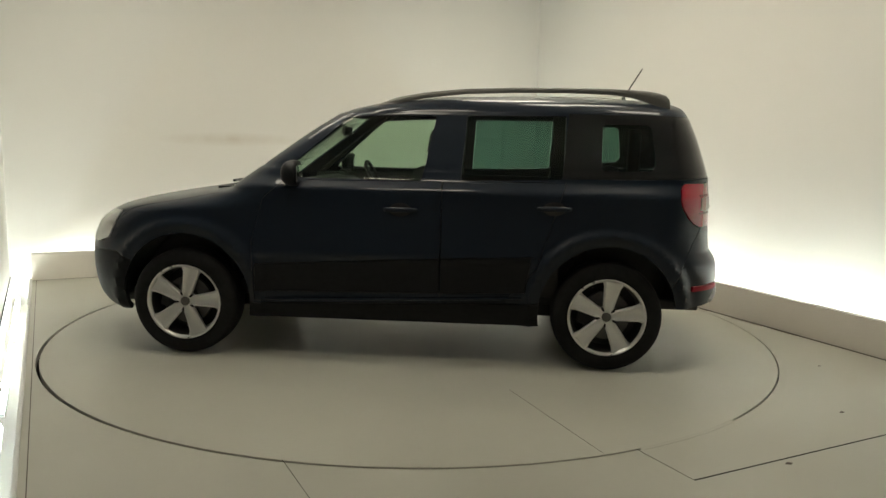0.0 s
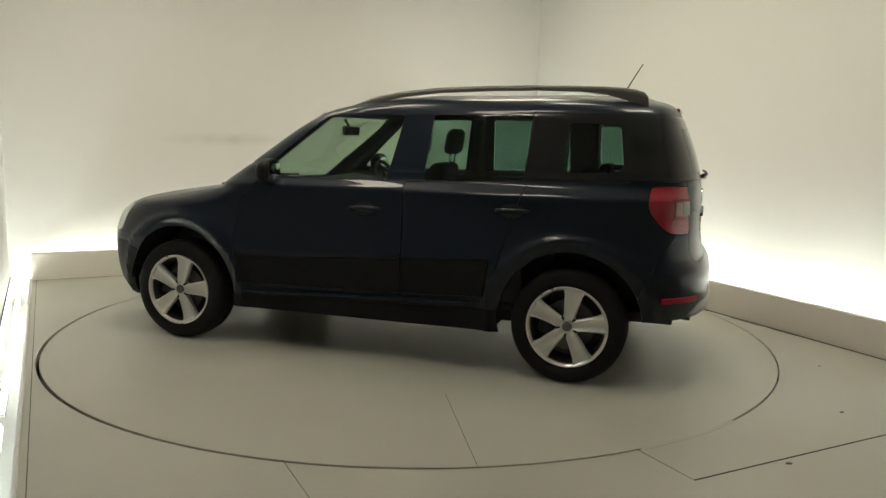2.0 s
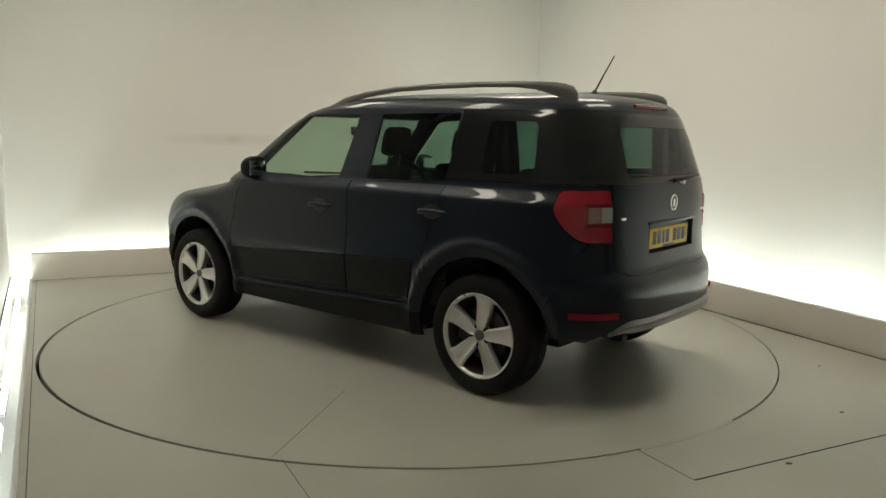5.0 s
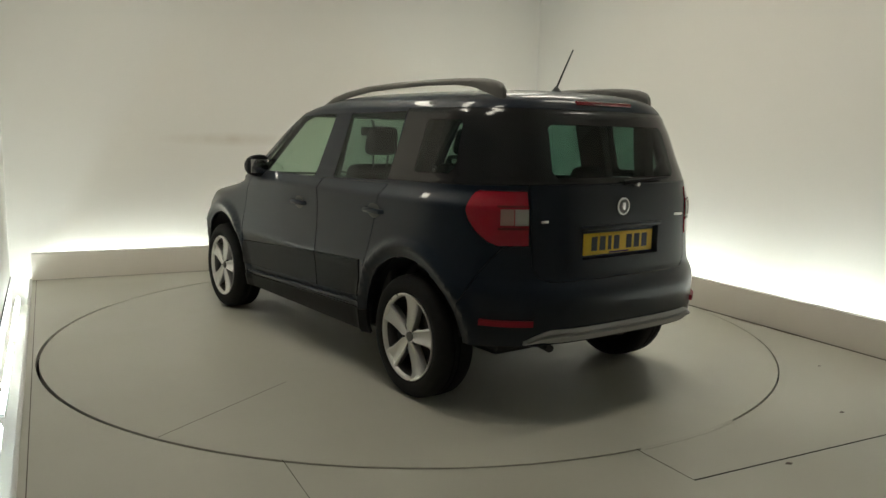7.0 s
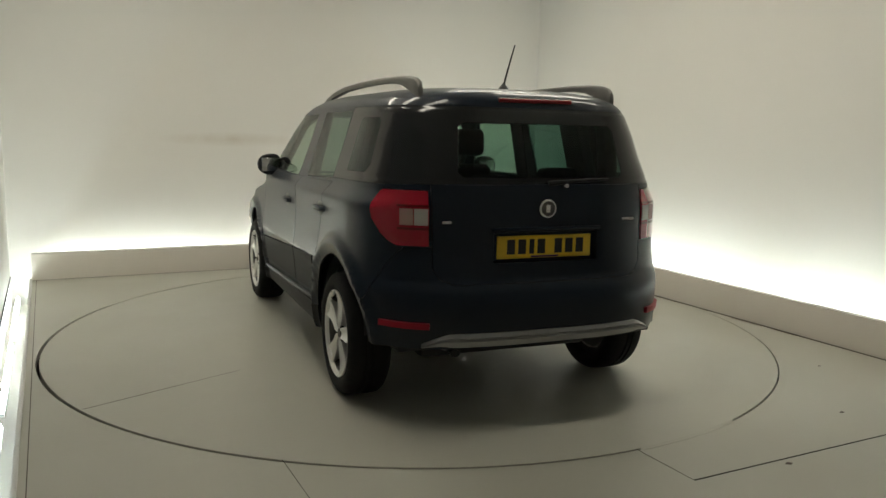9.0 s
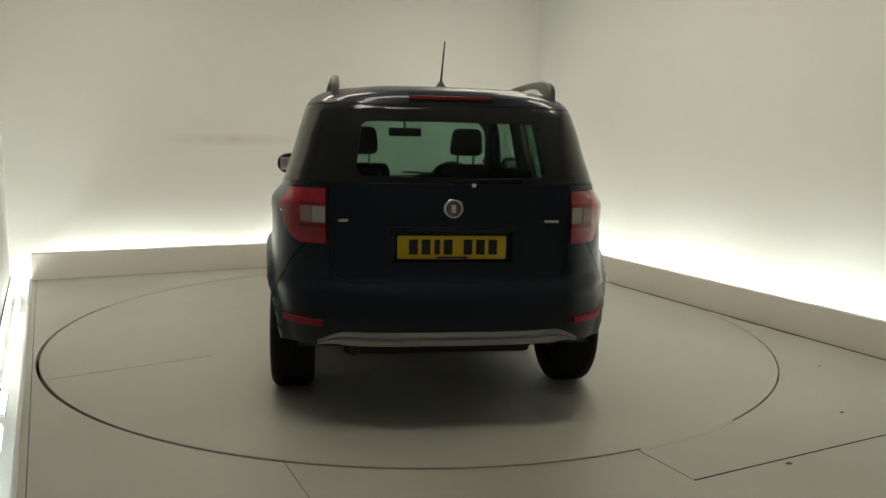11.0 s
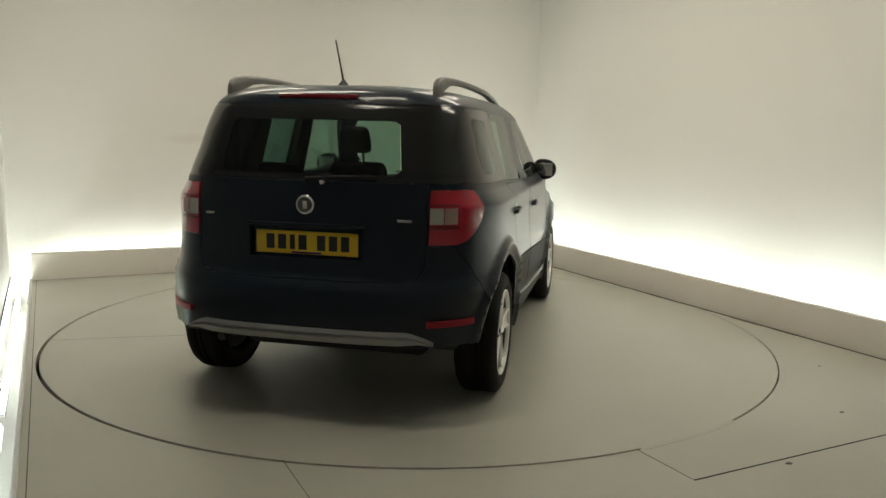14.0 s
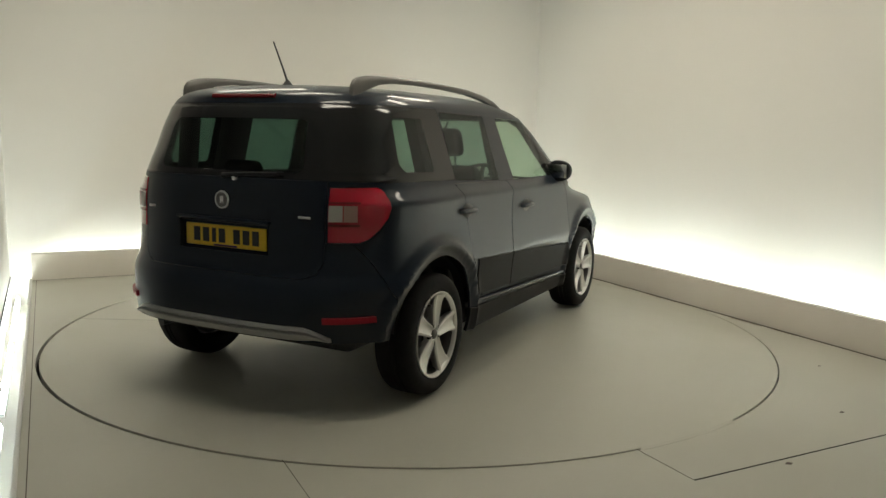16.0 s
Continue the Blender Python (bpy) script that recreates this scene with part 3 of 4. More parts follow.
    part("brake_disc", lathe([(0.145, 0.0), (0.147, 0.004), (0.147, 0.026), (0.145, 0.03), (0.075, 0.03), (0.07, 0.05)], 40, "Y"), STEEL_AND_SHADE, wheel, "grey steel brake disc")
    part("brake_caliper", box_bm(0.075, 0.165, -0.02, 0.055, -0.075, 0.075, 0.015), TRIM, wheel)
    part("wheel_back", lathe([(0.2, -0.055), (0.2, -0.045)], 32, "Y"), BLACKINK, wheel)
    part("valve", lathe([(0.004, 0.085), (0.004, 0.105)], 8, "Y"), BLACKINK, wheel, m=pose(0.196 * math.sin(radians(36)), 0, 0.196 * math.cos(radians(36))))
    return wheel


def soft_box(x0, x1, y0, y1, z0, z1, bev, taper=1.0, lean=0.0):
    """A cushion: a bevelled box, narrower towards its top and leaning back."""
    bm = box_bm(x0, x1, y0, y1, z0, z1, bev, 3)
    yc = (y0 + y1) / 2
    for v in bm.verts:
        k = (v.co.z - z0) / (z1 - z0)
        v.co.y = yc + (v.co.y - yc) * (1 + (taper - 1) * k)
        v.co.x -= lean * k
    return bm


def build_interior(root):
    for y in (-0.36, 0.36):
        seat = new("front_seat")
        seat.parent = root
        part("cushion", soft_box(-0.05, 0.45, y - 0.25, y + 0.25, 0.48, 0.66, 0.06), CLOTH, seat)
        part("backrest", soft_box(-0.08, 0.05, y - 0.25, y + 0.25, 0.60, 1.18, 0.055, 0.78, 0.13), CLOTH, seat)
        part("headrest", soft_box(-0.25, -0.15, y - 0.118, y + 0.118, 1.24, 1.425, 0.045, 0.84, 0.03), CLOTH, seat)
        for d in (-0.055, 0.055):
            part("headrest_post", tube_bm([(-0.185, y + d, 1.13), (-0.205, y + d, 1.28)], 0.007, 8), CHROME, seat, "chrome headrest post")
    for y in (-0.42, 0.0, 0.42):
        seat = new("rear_seat")
        seat.parent = root
        w = 0.25 if y else 0.155
        part("cushion", soft_box(-1.10, -0.62, y - w + 0.005, y + w - 0.005, 0.50, 0.68, 0.05), CLOTH, seat)
        part("backrest", soft_box(-1.16, -1.03, y - w + 0.005, y + w - 0.005, 0.62, 1.13, 0.05, 0.9, 0.16), CLOTH, seat)
        part("headrest", soft_box(-1.35, -1.26, y - min(w, 0.13), y + min(w, 0.13), 1.12, 1.21 if y else 1.17, 0.035, 0.9, 0.02), CLOTH, seat)
    bm = bmesh.new()
    rows = []
    for y in np.linspace(-0.74, 0.74, 13):
        c = 0.16 * (1 - (y / 0.74) ** 2)
        h = 0.035 * math.exp(-((y + 0.36) / 0.17) ** 2)
        rows.append([bm.verts.new((x, float(y), z)) for x, z in ((0.92 + c * 0.8, 0.98), (0.78 + c, 1.03), (0.55 + c * 0.4, 1.04 + h), (0.47, 1.0 + h), (0.45, 0.85), (0.55, 0.6))])
    for a, b in zip(rows, rows[1:]):
        for i in range(5):
            bm.faces.new((a[i], a[i + 1], b[i + 1], b[i]))
    part("dashboard", bm, TRIM, root)
    ring = lathe([(0.183 + 0.014 * math.cos(a), 0.014 * math.sin(a)) for a in np.linspace(0, 2 * math.pi, 9)[:-1]], 36, "Z", closed=True)
    tilt = pose(0.30, -0.36, 1.0, 0, -66, 0)
    sw = part("steering_wheel", ring, TRIM, root, m=tilt)
    part("wheel_hub", lathe([(0.06, -0.05), (0.065, -0.01), (0.05, 0.0)], 20, "Z"), TRIM, sw)
    for a in (0, 140, 220):
        part("wheel_spoke", box_bm(0.05, 0.178, -0.016, 0.016, -0.02, -0.006, 0.004), TRIM, sw, m=pose(0, 0, 0, 0, 0, a))
    im = part("interior_mirror", soft_box(0.435, 0.465, -0.125, 0.125, 1.36, 1.425, 0.014), TRIM, root, m=pose(0, 0, 0, 0, 0, 0))
    part("mirror_stalk", tube_bm([(0.455, 0, 1.41), (0.50, 0, 1.475)], 0.010, 8), TRIM, im)
    part("parcel_shelf", box_bm(-1.80, -1.30, -0.56, 0.56, 1.075, 1.095, 0.006), TRIM, root)
    part("cabin_floor", box_bm(-1.85, 1.2, -0.72, 0.72, 0.36, 0.42, 0.01), TRIM, root)
    part("bulkhead", box_bm(1.02, 1.06, -0.72, 0.72, 0.42, 0.96, 0.01), TRIM, root)
    for s in (-1, 1):
        part("load_bay_trim", box_bm(-1.66, -1.1, s * 0.655 - 0.02, s * 0.655 + 0.02, 0.75, 1.10, 0.01), TRIM, root)
        part("door_trim", box_bm(-1.0, 0.85, s * 0.765 - 0.02, s * 0.765 + 0.02, 0.42, 1.07, 0.01), TRIM, root)
        part("pillar_trim", pillar_bm(-1.222, -1.014, s), TRIM, root)
        lining = box_bm(-1.66, -1.575, -0.04, 0.04, 1.06, 1.45, 0.012)
        for v in lining.verts:
            v.co.y = s * (v.co.y + 0.575 - 0.12 * max(0.0, v.co.z - 1.1))
        part("pillar_trim", lining, TRIM, root)
        for a, b, r in (((-0.29, 0.785, 1.08), (-0.32, 0.675, 1.50), 0.045), ((0.80, 0.765, 1.08), (0.27, 0.655, 1.50), 0.022)):
            part("pillar_trim", tube_bm([(a[0], s * (a[1] - 0.03), a[2]), (b[0], s * (b[1] - 0.015), b[2])], r, 10, flat=0.7), TRIM, root)


def rail_bm(points, deep, s):
    """A flat rounded bar along its upper edge; deep is its height at each point."""
    bm = bmesh.new()
    rings = []
    for i, ((x, y, z), d) in enumerate(zip(points, deep)):
        w = 0.017 if 0 < i < len(points) - 1 else 0.011
        sec = ((-1, -d), (-1.15, -d * 0.5), (-1, -0.010), (-0.6, -0.002), (0, 0), (0.6, -0.002), (1, -0.010), (1.15, -d * 0.5), (1, -d))
        rings.append([bm.verts.new((x + 0.12 * h, s * (y + a * w), z + h)) for a, h in sec])
    n = len(rings[0])
    for a, b in zip(rings, rings[1:]):
        for k in range(n):
            bm.faces.new((a[k], a[(k + 1) % n], b[(k + 1) % n], b[k]))
    bm.faces.new(rings[0])
    bm.faces.new(rings[-1])
    return bm


def pillar_bm(x0, x1, s):
    """The broad inner lining between the rear door and the quarter window."""
    bm = box_bm(x0, x1, -0.045, 0.03, 1.06, 1.54, 0.012)
    for v in bm.verts:
        v.co.y = s * (v.co.y + 0.745 - 0.27 * max(0.0, v.co.z - 1.08))
    return bm


def build_mirror(root, s):
    bm = bmesh.new()
    bmesh.ops.create_uvsphere(bm, u_segments=20, v_segments=14, radius=1)
    for v in bm.verts:
        x, y, z = v.co
        p = lambda c, e: math.copysign(abs(c) ** e, c)
        v.co = Vector((0.070 * p(x, 0.8), 0.092 * p(y, 0.8) * (1 if y * s > 0 else 0.9), 0.078 * p(z, 0.85) * (1 - 0.12 * y * s)))
        if v.co.x < -0.03:
            v.co.x = -0.03 - (abs(v.co.x) - 0.03) * 0.15
    mirror = part("door_mirror", bm, PLASTIC, root, m=pose(0.60, s * 0.872, 1.136))
    part("mirror_arm", tube_bm([(0.03, -s * 0.12, -0.078), (0.01, -s * 0.07, -0.07), (0.0, -s * 0.02, -0.05)], [0.04, 0.032, 0.03], 10, flat=0.7), PLASTIC, mirror)
    g = box_bm(-0.0405, -0.0375, -0.072, 0.072, -0.048, 0.048, 0.001)
    for v in g.verts:
        v.co.y *= 1 - 0.1 * (v.co.z / 0.055) ** 2
    part("mirror_glass", g, MIRROR, mirror, "reflecting mirror glass")


def build_car():
    root = new("car")
    bm = body_shell()
    lay = bm.faces.layers.int.new("number")
    bm.normal_update()
    rear = lambda c: c.x < -1.3
    front = lambda c: c.x > 0.0
    # wheel openings
    for k, x in ((1, -AXLE), (1, AXLE)):
        ring = [(x + ARCH_R * math.cos(a), ARCH_Z + ARCH_R * math.sin(a)) for a in np.linspace(0, 2 * math.pi, 37)[:-1]]
        cut(bm, lay, 1, planes_xz(ring), lambda c, x=x: abs(c.x - x) < 0.6 and c.z < 0.9)
    cut(bm, lay, 1, planes_xz([(2.3, 0.245), (0.9, 0.250), (-1.0, 0.276), (-1.0, 0.1), (2.3, 0.1)]))
    # glass
    side = lambda c: c.z > 0.95
    cut(bm, lay, 2, planes_xz([(0.69, 1.112), (0.62, 1.19), (0.305, 1.468), (0.26, 1.482), (-0.205, 1.494), (-0.235, 1.485), (-0.165, 1.118), (-0.15, 1.108)]), side)
    cut(bm, lay, 3, planes_xz([(-0.400, 1.125), (-0.415, 1.115), (-0.985, 1.135), (-1.0, 1.15), (-1.012, 1.495), (-1.03 + 0.02, 1.505), (-0.44, 1.497), (-0.425, 1.485)]), side)
    cut(bm, lay, 4, planes_xz([(-1.225, 1.205), (-1.24, 1.19), (-1.51, 1.195), (-1.545, 1.23), (-1.515, 1.440), (-1.49, 1.462), (-1.25, 1.462), (-1.23, 1.45)]), side)
    cut(bm, lay, 5, planes_yz([(-0.1, 1.190), (0.425, 1.190), (0.452, 1.215), (0.425, 1.425), (0.400, 1.443), (-0.1, 1.446)]), rear)
    cut(bm, lay, 6, planes_xz([(1.025, 1.034), (1.5, 1.034), (1.5, 1.492), (0.395, 1.492)]), front)
    # black surrounds
    cut(bm, lay, 7, planes_xz([(-0.995, 1.122), (-1.03, 1.52), (-2.2, 1.52), (-2.2, 1.158), (-1.70, 1.150)]), side)
    # lamps
    cut(bm, lay, 8, planes_xz([(-2.2, 1.128), (-1.720, 1.128), (-1.702, 1.118), (-1.692, 1.095), (-1.690, 1.030), (-1.703, 0.985), (-1.745, 0.925), (-1.785, 0.886), (-1.82, 0.868), (-2.2, 0.868)]) + [(Vector((0, 0.588, 0)), Vector((0, 1, 0)))], rear)
    cut(bm, lay, 9, planes_xz([(1.73, 0.87), (1.95, 0.865), (2.2, 0.78), (2.2, 0.70), (1.90, 0.665), (1.80, 0.70)]) + [(Vector((0, 0.42, 0)), Vector((0, 1, 0)))], lambda c: c.x > 1.5)
    # tailgate and bumpers
    cut(bm, lay, 1, planes_yz([(-0.1, 0.790), (0.283, 0.790), (0.283, 0.932), (-0.1, 0.932)]), rear)
    cut(bm, lay, 10, planes_yz([(-0.1, 0.692), (0.485, 0.692), (0.545, 0.715), (0.574, 0.765), (0.578, 1.158), (-0.1, 1.158)]), rear)
    cut(bm, lay, 1, planes_xz([(-2.3, 0.405), (-1.55, 0.375), (-1.55, 0.1), (-2.3, 0.1)]), rear)
    cut(bm, lay, 11, planes_xz([(-2.3, 0.866), (-1.822, 0.866), (-1.775, 0.76), (-1.70, 0.64), (-1.66, 0.50), (-1.66, 0.1), (-2.3, 0.1)]), rear)
    cut(bm, lay, 12, planes_xz([(2.3, 0.62), (1.75, 0.62), (1.60, 0.55), (1.60, 0.1), (2.3, 0.1)]), lambda c: c.x > 1.3)
    # mouldings, sills, doors
    top = lambda x: 0.640 - 0.045 * x
    low = lambda x: 0.428 - 0.039 * x
    cut(bm, lay, 13, planes_xz([(0.84, low(0.84) + 0.02), (0.84, top(0.84) - 0.02), (-0.285, top(-0.285)), (-0.285, low(-0.285))]), lambda c: c.y > 0.5)
    cut(bm, lay, 14, planes_xz([(-0.293, top(-0.29)), (-0.293, low(-0.29)), (-0.80, low(-0.8)), (-0.83, top(-0.83))]), lambda c: c.y > 0.5)
    cut(bm, lay, 15, planes_xz([(0.95, 0.335), (-0.95, 0.395), (-0.95, 0.1), (0.95, 0.1)]), lambda c: c.y > 0.3)
    cut(bm, lay, 16, planes_xz([(0.845, 0.355), (0.86, 0.72), (0.79, 0.98), (0.66, 1.096), (-0.289, 1.105), (-0.289, 0.385)]), lambda c: c.y > 0.5)
    cut(bm, lay, 17, planes_xz([(-0.293, 0.385), (-0.293, 1.105), (-1.04, 1.118), (-1.04, 0.80), (-0.86, 0.60), (-0.80, 0.405)]), lambda c: c.y > 0.5)
    cut(bm, lay, 18, [(Vector((0, 0, 1.028)), Vector((0, 0, -1))), (Vector((1.02, 0, 0)), Vector((1, 0, -0.1))), (Vector((2.05, 0, 0.80)), Vector((-0.4, 0, 1))), (Vector((0, 0.72, 0.9)), Vector((0.03, -1, 0.0)))], front)
    bm.normal_update()

    part("body", panel(bm, lay, 0, 0), PAINT, root, recalc=False)
    part("tailgate", panel(bm, lay, 10, 0), PAINT, root, recalc=False)
    part("bonnet", panel(bm, lay, 18, 0), PAINT, root, recalc=False)
    part("rear_bumper", panel(bm, lay, 11, 0, 0.0015, 0.03), PAINT, root, recalc=False)
    part("front_bumper", panel(bm, lay, 12, 0, 0.0015, 0.03), PLASTIC, root, "dark satin plastic bumper", recalc=False)
    part("windscreen", panel(bm, lay, 6, 0, 0.001, 0.004), GLASS_FRONT, root, "clear greenish windscreen", recalc=False)
    part("rear_window", panel(bm, lay, 5, 0, 0.001, 0.004), GLASS_DARK, root, "dark green tinted rear window", recalc=False)
    part("rear_pillar_panel", panel(bm, lay, 7, 0, 0.001, 0.006), PIANO, root, "gloss black window surround", recalc=False)
    for s in (1, -1):
        part("front_door", panel(bm, lay, 16, s), PAINT, root, recalc=False)
        part("rear_door", panel(bm, lay, 17, s), PAINT, root, recalc=False)
        part("door_moulding", panel(bm, lay, 13, s, 0.0022, 0.010, 0.006), PLASTIC, root, "dark satin plastic door moulding", recalc=False)
        part("door_moulding", panel(bm, lay, 14, s, 0.0022, 0.010, 0.006), PLASTIC, root, "dark satin plastic door moulding", recalc=False)
        part("sill", panel(bm, lay, 15, s, 0.001, 0.02, 0.006), PLASTIC, root, "black plastic sill", recalc=False)
        part("front_window", panel(bm, lay, 2, s, 0.001, 0.004), GLASS, root, "pale green tinted door glass", recalc=False)
        part("rear_side_window", panel(bm, lay, 3, s, 0.001, 0.004), GLASS_DARK, root, "dark green tinted door glass", recalc=False)
        part("quarter_window", panel(bm, lay, 4, s, 0.001, 0.004), GLASS_DARK, root, "dark green tinted fixed glass", recalc=False)
        lamp = part("tail_lamp", panel(bm, lay, 8, s, 0.002, 0.02, 0.005), RED, root, "glossy red tail lamp", recalc=False)
        part("reversing_lens", rear_patch(s * 0.592, s * 0.65, 0.968, 1.044, 0.010, 0.02), CLEARLENS, lamp, "pale reversing lamp lens")
        part("indicator_lens", rear_patch(s * 0.654, s * 0.706, 0.968, 1.044, 0.010, 0.02), PINKLENS, lamp, "pinkish pale indicator lens")
        part("lamp_rim", rear_patch(s * 0.590, s * 0.715, 1.052, 1.062, 0.009, 0.012), REDDARK, lamp, "darker red bar")
        part("lamp_rim", rear_patch(s * 0.590, s * 0.715, 0.946, 0.956, 0.009, 0.012), REDDARK, lamp, "darker red bar")
        part("headlamp", panel(bm, lay, 9, s, 0.002, 0.02, 0.004), HEADLENS, root, "clear headlamp", recalc=False)
    bm.free()

    # underside and liners
    tail = box_bm(-1.93, -1.56, -0.5, 0.5, 0.34, 0.52, 0.03)
    for v in tail.verts:
        v.co.z -= 0.09 * max(0.0, (v.co.x + 1.93) / 0.37) if v.co.z < 0.43 else 0.0
        v.co.z += 0.04 if v.co.z < 0.43 else 0.0
    part("rear_undertray", tail, BLACKINK, root)
    part("underbody", box_bm(-1.58, 1.95, -0.5, 0.5, 0.235, 0.34, 0.03), BLACKINK, root)
    part("underbody_sides", box_bm(-0.86, 0.86, -0.78, 0.78, 0.262, 0.36, 0.03), BLACKINK, root)
    for x in (-AXLE, AXLE):
        for s in (1, -1):
            part("arch_liner", arch_liner(bmesh.new(), s, -5 if x < 0 else 4, 170 if x < 0 else 186), BLACKINK, root, "black wheel arch liner", pose(x, 0, ARCH_Z))
            build_wheel(root, x, s)
    build_interior(root)
    for s in (1, -1):
        build_mirror(root, s)
        # roof rails
        pts = [(0.235, 0.578, 1.513), (0.16, 0.580, 1.553), (0.02, 0.580, 1.604), (-0.15, 0.578, 1.637), (-0.40, 0.573, 1.664), (-0.70, 0.566, 1.676), (-1.0, 0.558, 1.681), (-1.25, 0.551, 1.680), (-1.40, 0.547, 1.676), (-1.50, 0.545, 1.670), (-1.57, 0.545, 1.660), (-1.615, 0.546, 1.645), (-1.638, 0.547, 1.622)]
        deep = [0.030, 0.036, 0.036, 0.034, 0.032, 0.031, 0.031, 0.034, 0.046, 0.068, 0.082, 0.078, 0.060]
        rail = part("roof_rail", rail_bm(pts, deep, s), RAIL, root, "satin anthracite roof rail")
        part("rail_foot", tube_bm([(0.23, s * 0.582, 1.502), (0.08, s * 0.584, 1.555), (-0.04, s * 0.582, 1.578)], [0.012, 0.020, 0.010], 12), RAIL, rail)
        part("sill_ridge", tube_bm([(x, s * (0.886 - 0.02 * (abs(x) / 0.85) ** 4), 0.398 - 0.039 * x) for x in np.linspace(0.82, -0.78, 15)], [0.004] + [0.011] * 13 + [0.004], 8), PAINT, root)
        # door handles
        for x, z in ((-0.045, 0.935), (-0.955, 0.965)):
            y = s * (side_y(z) + 0.002)
            h = part("door_handle", tube_bm([(x + 0.10, y - s * 0.012, z), (x + 0.08, y + s * 0.014, z), (x, y + s * 0.020, z + 0.003), (x - 0.08, y + s * 0.014, z), (x - 0.10, y - s * 0.012, z)], [0.009, 0.011, 0.012, 0.011, 0.009], 10, flat=1.3), PAINT, root)
            # no hollow here: a black disc on the door paints in the recess's shade
            bmr = lathe([(0.052, 0.0), (0.050, 0.002), (0.03, 0.0025)], 24, "Y")
            part("handle_recess_shade", bmr, BLACKINK, h, "black disc on the skin, painted shade of the handle's recess", pose(x, s * (side_y(z) - 0.0005), z + 0.002, 0, 0, 0 if s > 0 else 180) @ Matrix.Diagonal((1.3, 1, 0.8, 1)))
        # rear reflectors
        part("reflector", rear_patch(s * 0.60, s * 0.785, 0.490, 0.519, 0.016, 0.032, 14, 3), REFLEX, root, "red rear reflector")
    # rear end
    skid = bmesh.new()
    rows = []
    for y in np.linspace(-0.63, 0.63, 33):
        k = abs(y) / 0.63
        x = rear_x(y, 0.44) - 0.006
        d = 0.055 * max(0, (k - 0.80) / 0.20) ** 1.4
        t = 0.074 * (1 - 0.72 * max(0, (k - 0.8) / 0.2))
        zc = 0.472 - d
        rows.append([skid.verts.new((x + ox, float(y), zc - f * t)) for ox, f in ((0.03, 0.0), (-0.004, 0.06), (-0.012, 0.3), (0.0, 0.42), (-0.010, 0.55), (-0.002, 0.9), (0.05, 1.15), (0.06, 0.5))])
    for a, b in zip(rows, rows[1:]):
        for i in range(8):
            skid.faces.new((a[i], a[(i + 1) % 8], b[(i + 1) % 8], b[i]))
    skid.faces.new(rows[0])
    skid.faces.new(rows[-1])
    part("skid_plate", skid, SATIN, root, "satin silver skid plate on the bumper")
    part("exhaust_tailpipe", tube_bm([(-1.6, 0.44, 0.32), (-1.86, 0.45, 0.362), (-1.94, 0.46, 0.358)], 0.024, 14, flat=0.8), BLACKINK, root, "dark steel tailpipe")
    # plate in its dark recess
    rec = bmesh.new()
    outer = [rec.verts.new((-1.962, y, z)) for y, z in ((-0.285, 0.788), (0.285, 0.788), (0.285, 0.934), (-0.285, 0.934))]
    inner = [rec.verts.new((-1.934, y, z)) for y, z in ((-0.276, 0.795), (0.276, 0.795), (0.276, 0.926), (-0.276, 0.926))]
    rec.faces.new(inner)
    for k in range(4):
        rec.faces.new((outer[k], outer[(k + 1) % 4], inner[(k + 1) % 4], inner[k]))
    part("plate_recess", rec, PAINT, root, "number plate recess in the tailgate", smooth=False)
    plate = part("number_plate", box_bm(-1.945, -1.936, -0.26, 0.26, -0.0555 + 0.858, 0.0555 + 0.858, 0.004), YELLOW, root, "yellow rear number plate")
    for k, y in enumerate((0.185, 0.125, 0.072, 0.02, -0.075, -0.135, -0.195)):
        w = 0.013 if k == 2 else 0.021
        part("plate_bar", box_bm(-1.9465, -1.9445, y - w, y + w, 0.824, 0.896, 0.0006), BLACKINK, plate, "plain dark bar", smooth=False)
    part("plate_strip", box_bm(-1.9462, -1.9445, -0.075, 0.075, 0.806, 0.815), PURPLE, plate, "small dark strip", smooth=False)
    part("tailgate_grip", box_bm(-1.974, -1.95, -0.30, 0.30, 0.938, 0.956, 0.008), PAINT, root)
    badge = part("badge", lathe([(0.047, 0.0), (0.047, 0.008), (0.044, 0.011), (0.037, 0.011), (0.035, 0.006)], 36, "X"), CHROME, root, "round chrome badge", pose(-1.954, 0, 1.043, 0, 0, 180))
    part("badge_disc", lathe([(0.034, 0.0), (0.034, 0.0075), (0.03, 0.009)], 28, "X"), RAIL, badge)
    part("badge_mark", box_bm(0.004, 0.012, -0.012, 0.012, -0.02, 0.02, 0.004), CHROME, badge)
    for y, w in ((0.512, 0.024), (-0.475, 0.042)):
        part("letter_bar", box_bm(-1.962, -1.945, y - w, y + w, 0.976, 0.990, 0.002), CHROME, root, "small chrome lettering as a bar", pose(rear_x(y, 0.983) + 1.956, 0, 0))
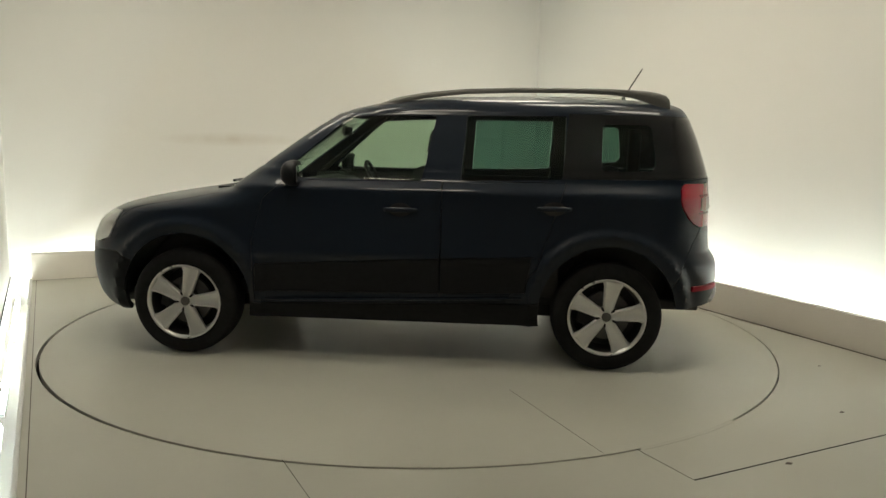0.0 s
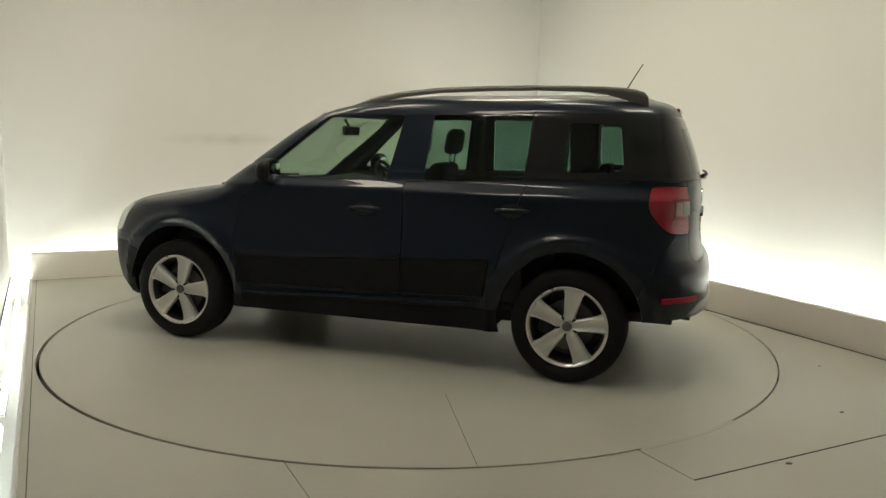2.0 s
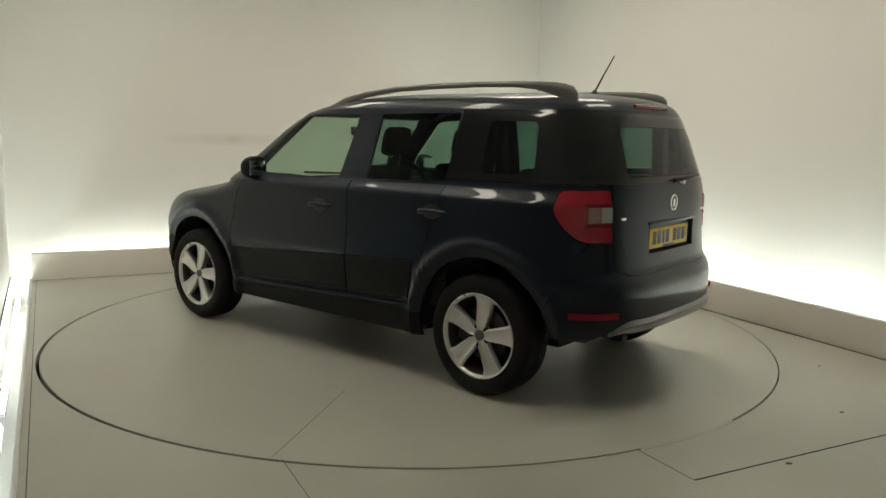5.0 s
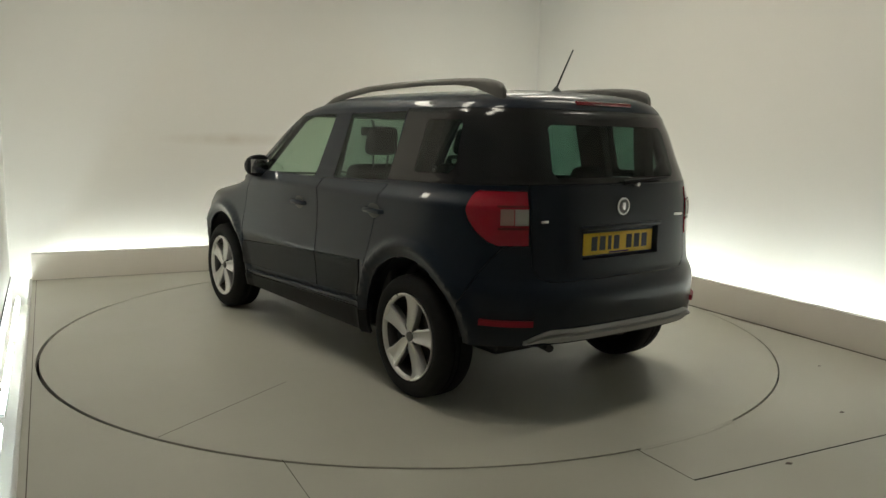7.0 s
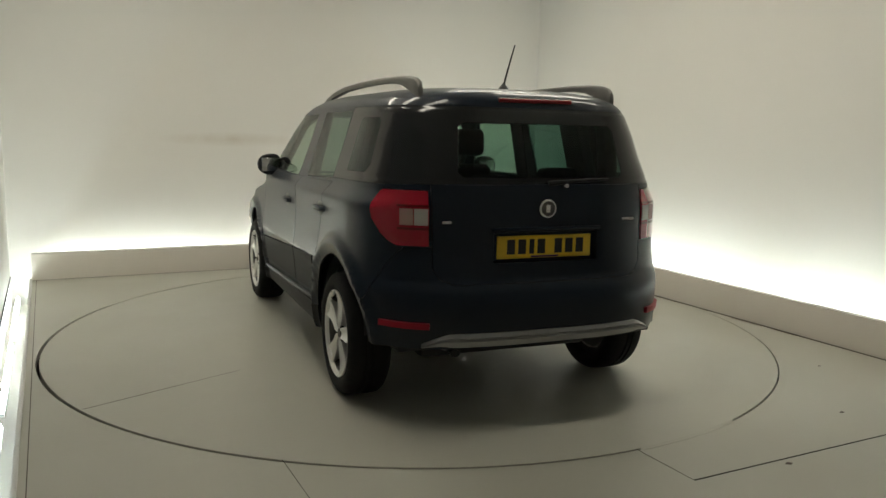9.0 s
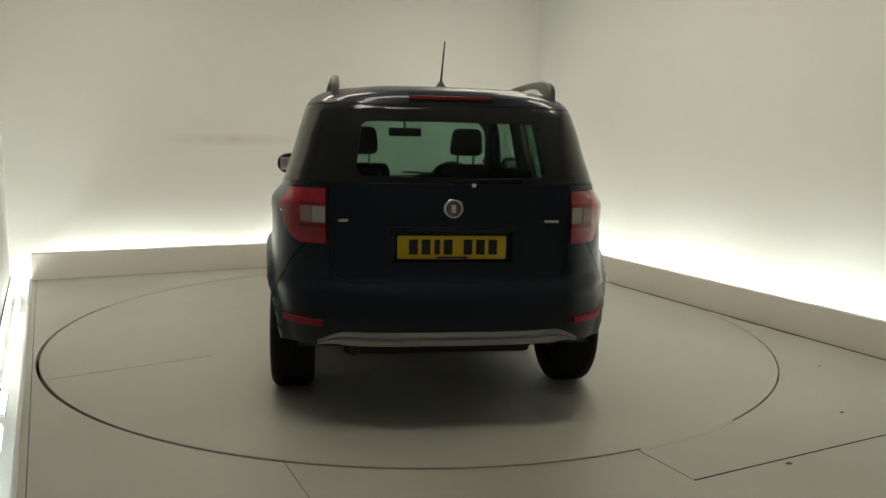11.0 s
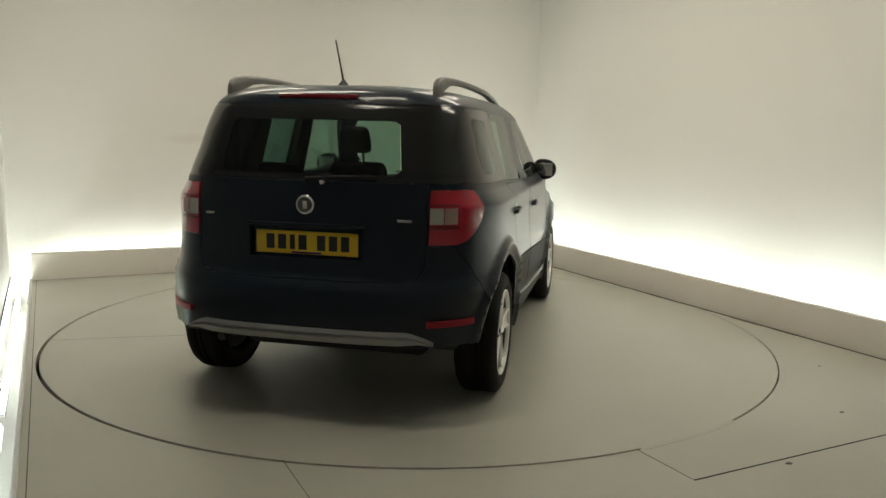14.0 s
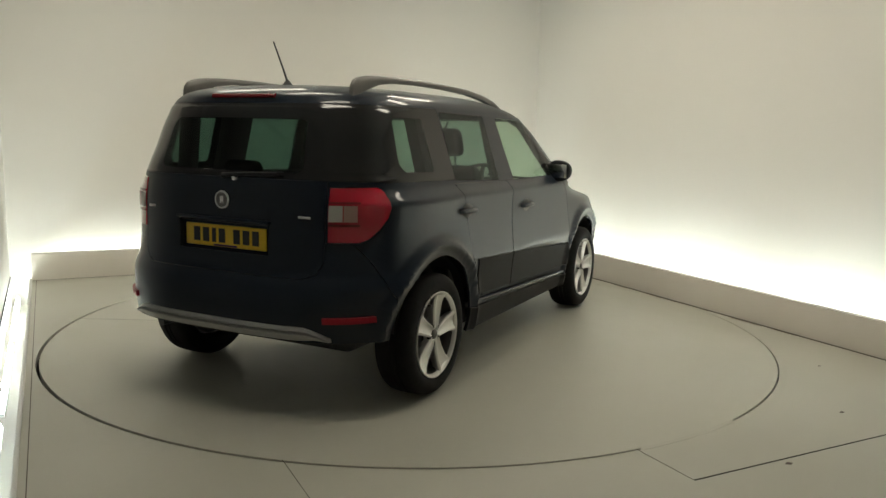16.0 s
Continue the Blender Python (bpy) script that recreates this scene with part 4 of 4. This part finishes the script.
    part("brake_lamp", tube_bm([(-1.793 + 0.10 * (abs(y) / 0.6) ** 4, y, 1.556) for y in np.linspace(-0.2, 0.2, 9)], 0.012, 8), REDDARK, root, "dark red high brake lamp")
    wiper = part("rear_wiper", tube_bm([(-1.955, 0.0, 1.163), (-1.975, -0.08, 1.172), (-1.972, -0.2, 1.180), (-1.955, -0.34, 1.185)], [0.014, 0.011, 0.008, 0.006], 8), PLASTIC, root, "black rear wiper")
    part("wiper_pivot", lathe([(0.017, 0.0), (0.017, 0.026), (0.011, 0.034)], 18, "X"), CHROME, wiper, "shiny pivot cap", pose(-1.945, -0.09, 1.155, 0, 0, 180))
    ant = part("antenna_base", lathe([(0.03, 0.0), (0.026, 0.012), (0.012, 0.03), (0.008, 0.036)], 18), BLACKINK, root, m=pose(-1.44, 0, 1.622))
    part("antenna_rod", tube_bm([(0, 0, 0.025), (-0.05, 0, 0.115), (-0.115, 0, 0.225)], [0.006, 0.0045, 0.0035], 8), BLACKINK, ant, "thin black roof antenna")
    part("scuttle", box_bm(1.03, 1.20, -0.5, 0.5, 1.0, 1.022, 0.008), PLASTIC, root)
    for y in (-0.45, 0.05):
        part("front_wiper", tube_bm([(1.185 - 0.3 * y * y, y, 1.04), (1.17 - 0.3 * (y + 0.4) ** 2, y + 0.4, 1.055)], 0.009, 8), PLASTIC, root)
    return tagged(root, "dark blue compact SUV with silver alloy wheels on the turntable", "car")


def heading(t):
    return 173.88 - 7.03 * t - 0.0034 * (t - 8.0) ** 2


def motions():
    """The turntable turns clockwise at an even pace and carries the car with it."""
    times = [0.5 * k for k in range(33)]
    walk(turntable, [(t, pose(0, 0, 0, 0, 0, heading(t) - heading(3.5))) for t in times])
    rows = []
    for t in times:
        a = radians(heading(t))
        rows.append((t, pose(0.045 * math.cos(a) - 0.047 * math.sin(a), 0.045 * math.sin(a) + 0.047 * math.cos(a), 0, 0, 0, heading(t))))
    walk(car, rows)


build_booth()
build_lights()
turntable = build_turntable()
car = build_car()
motions()
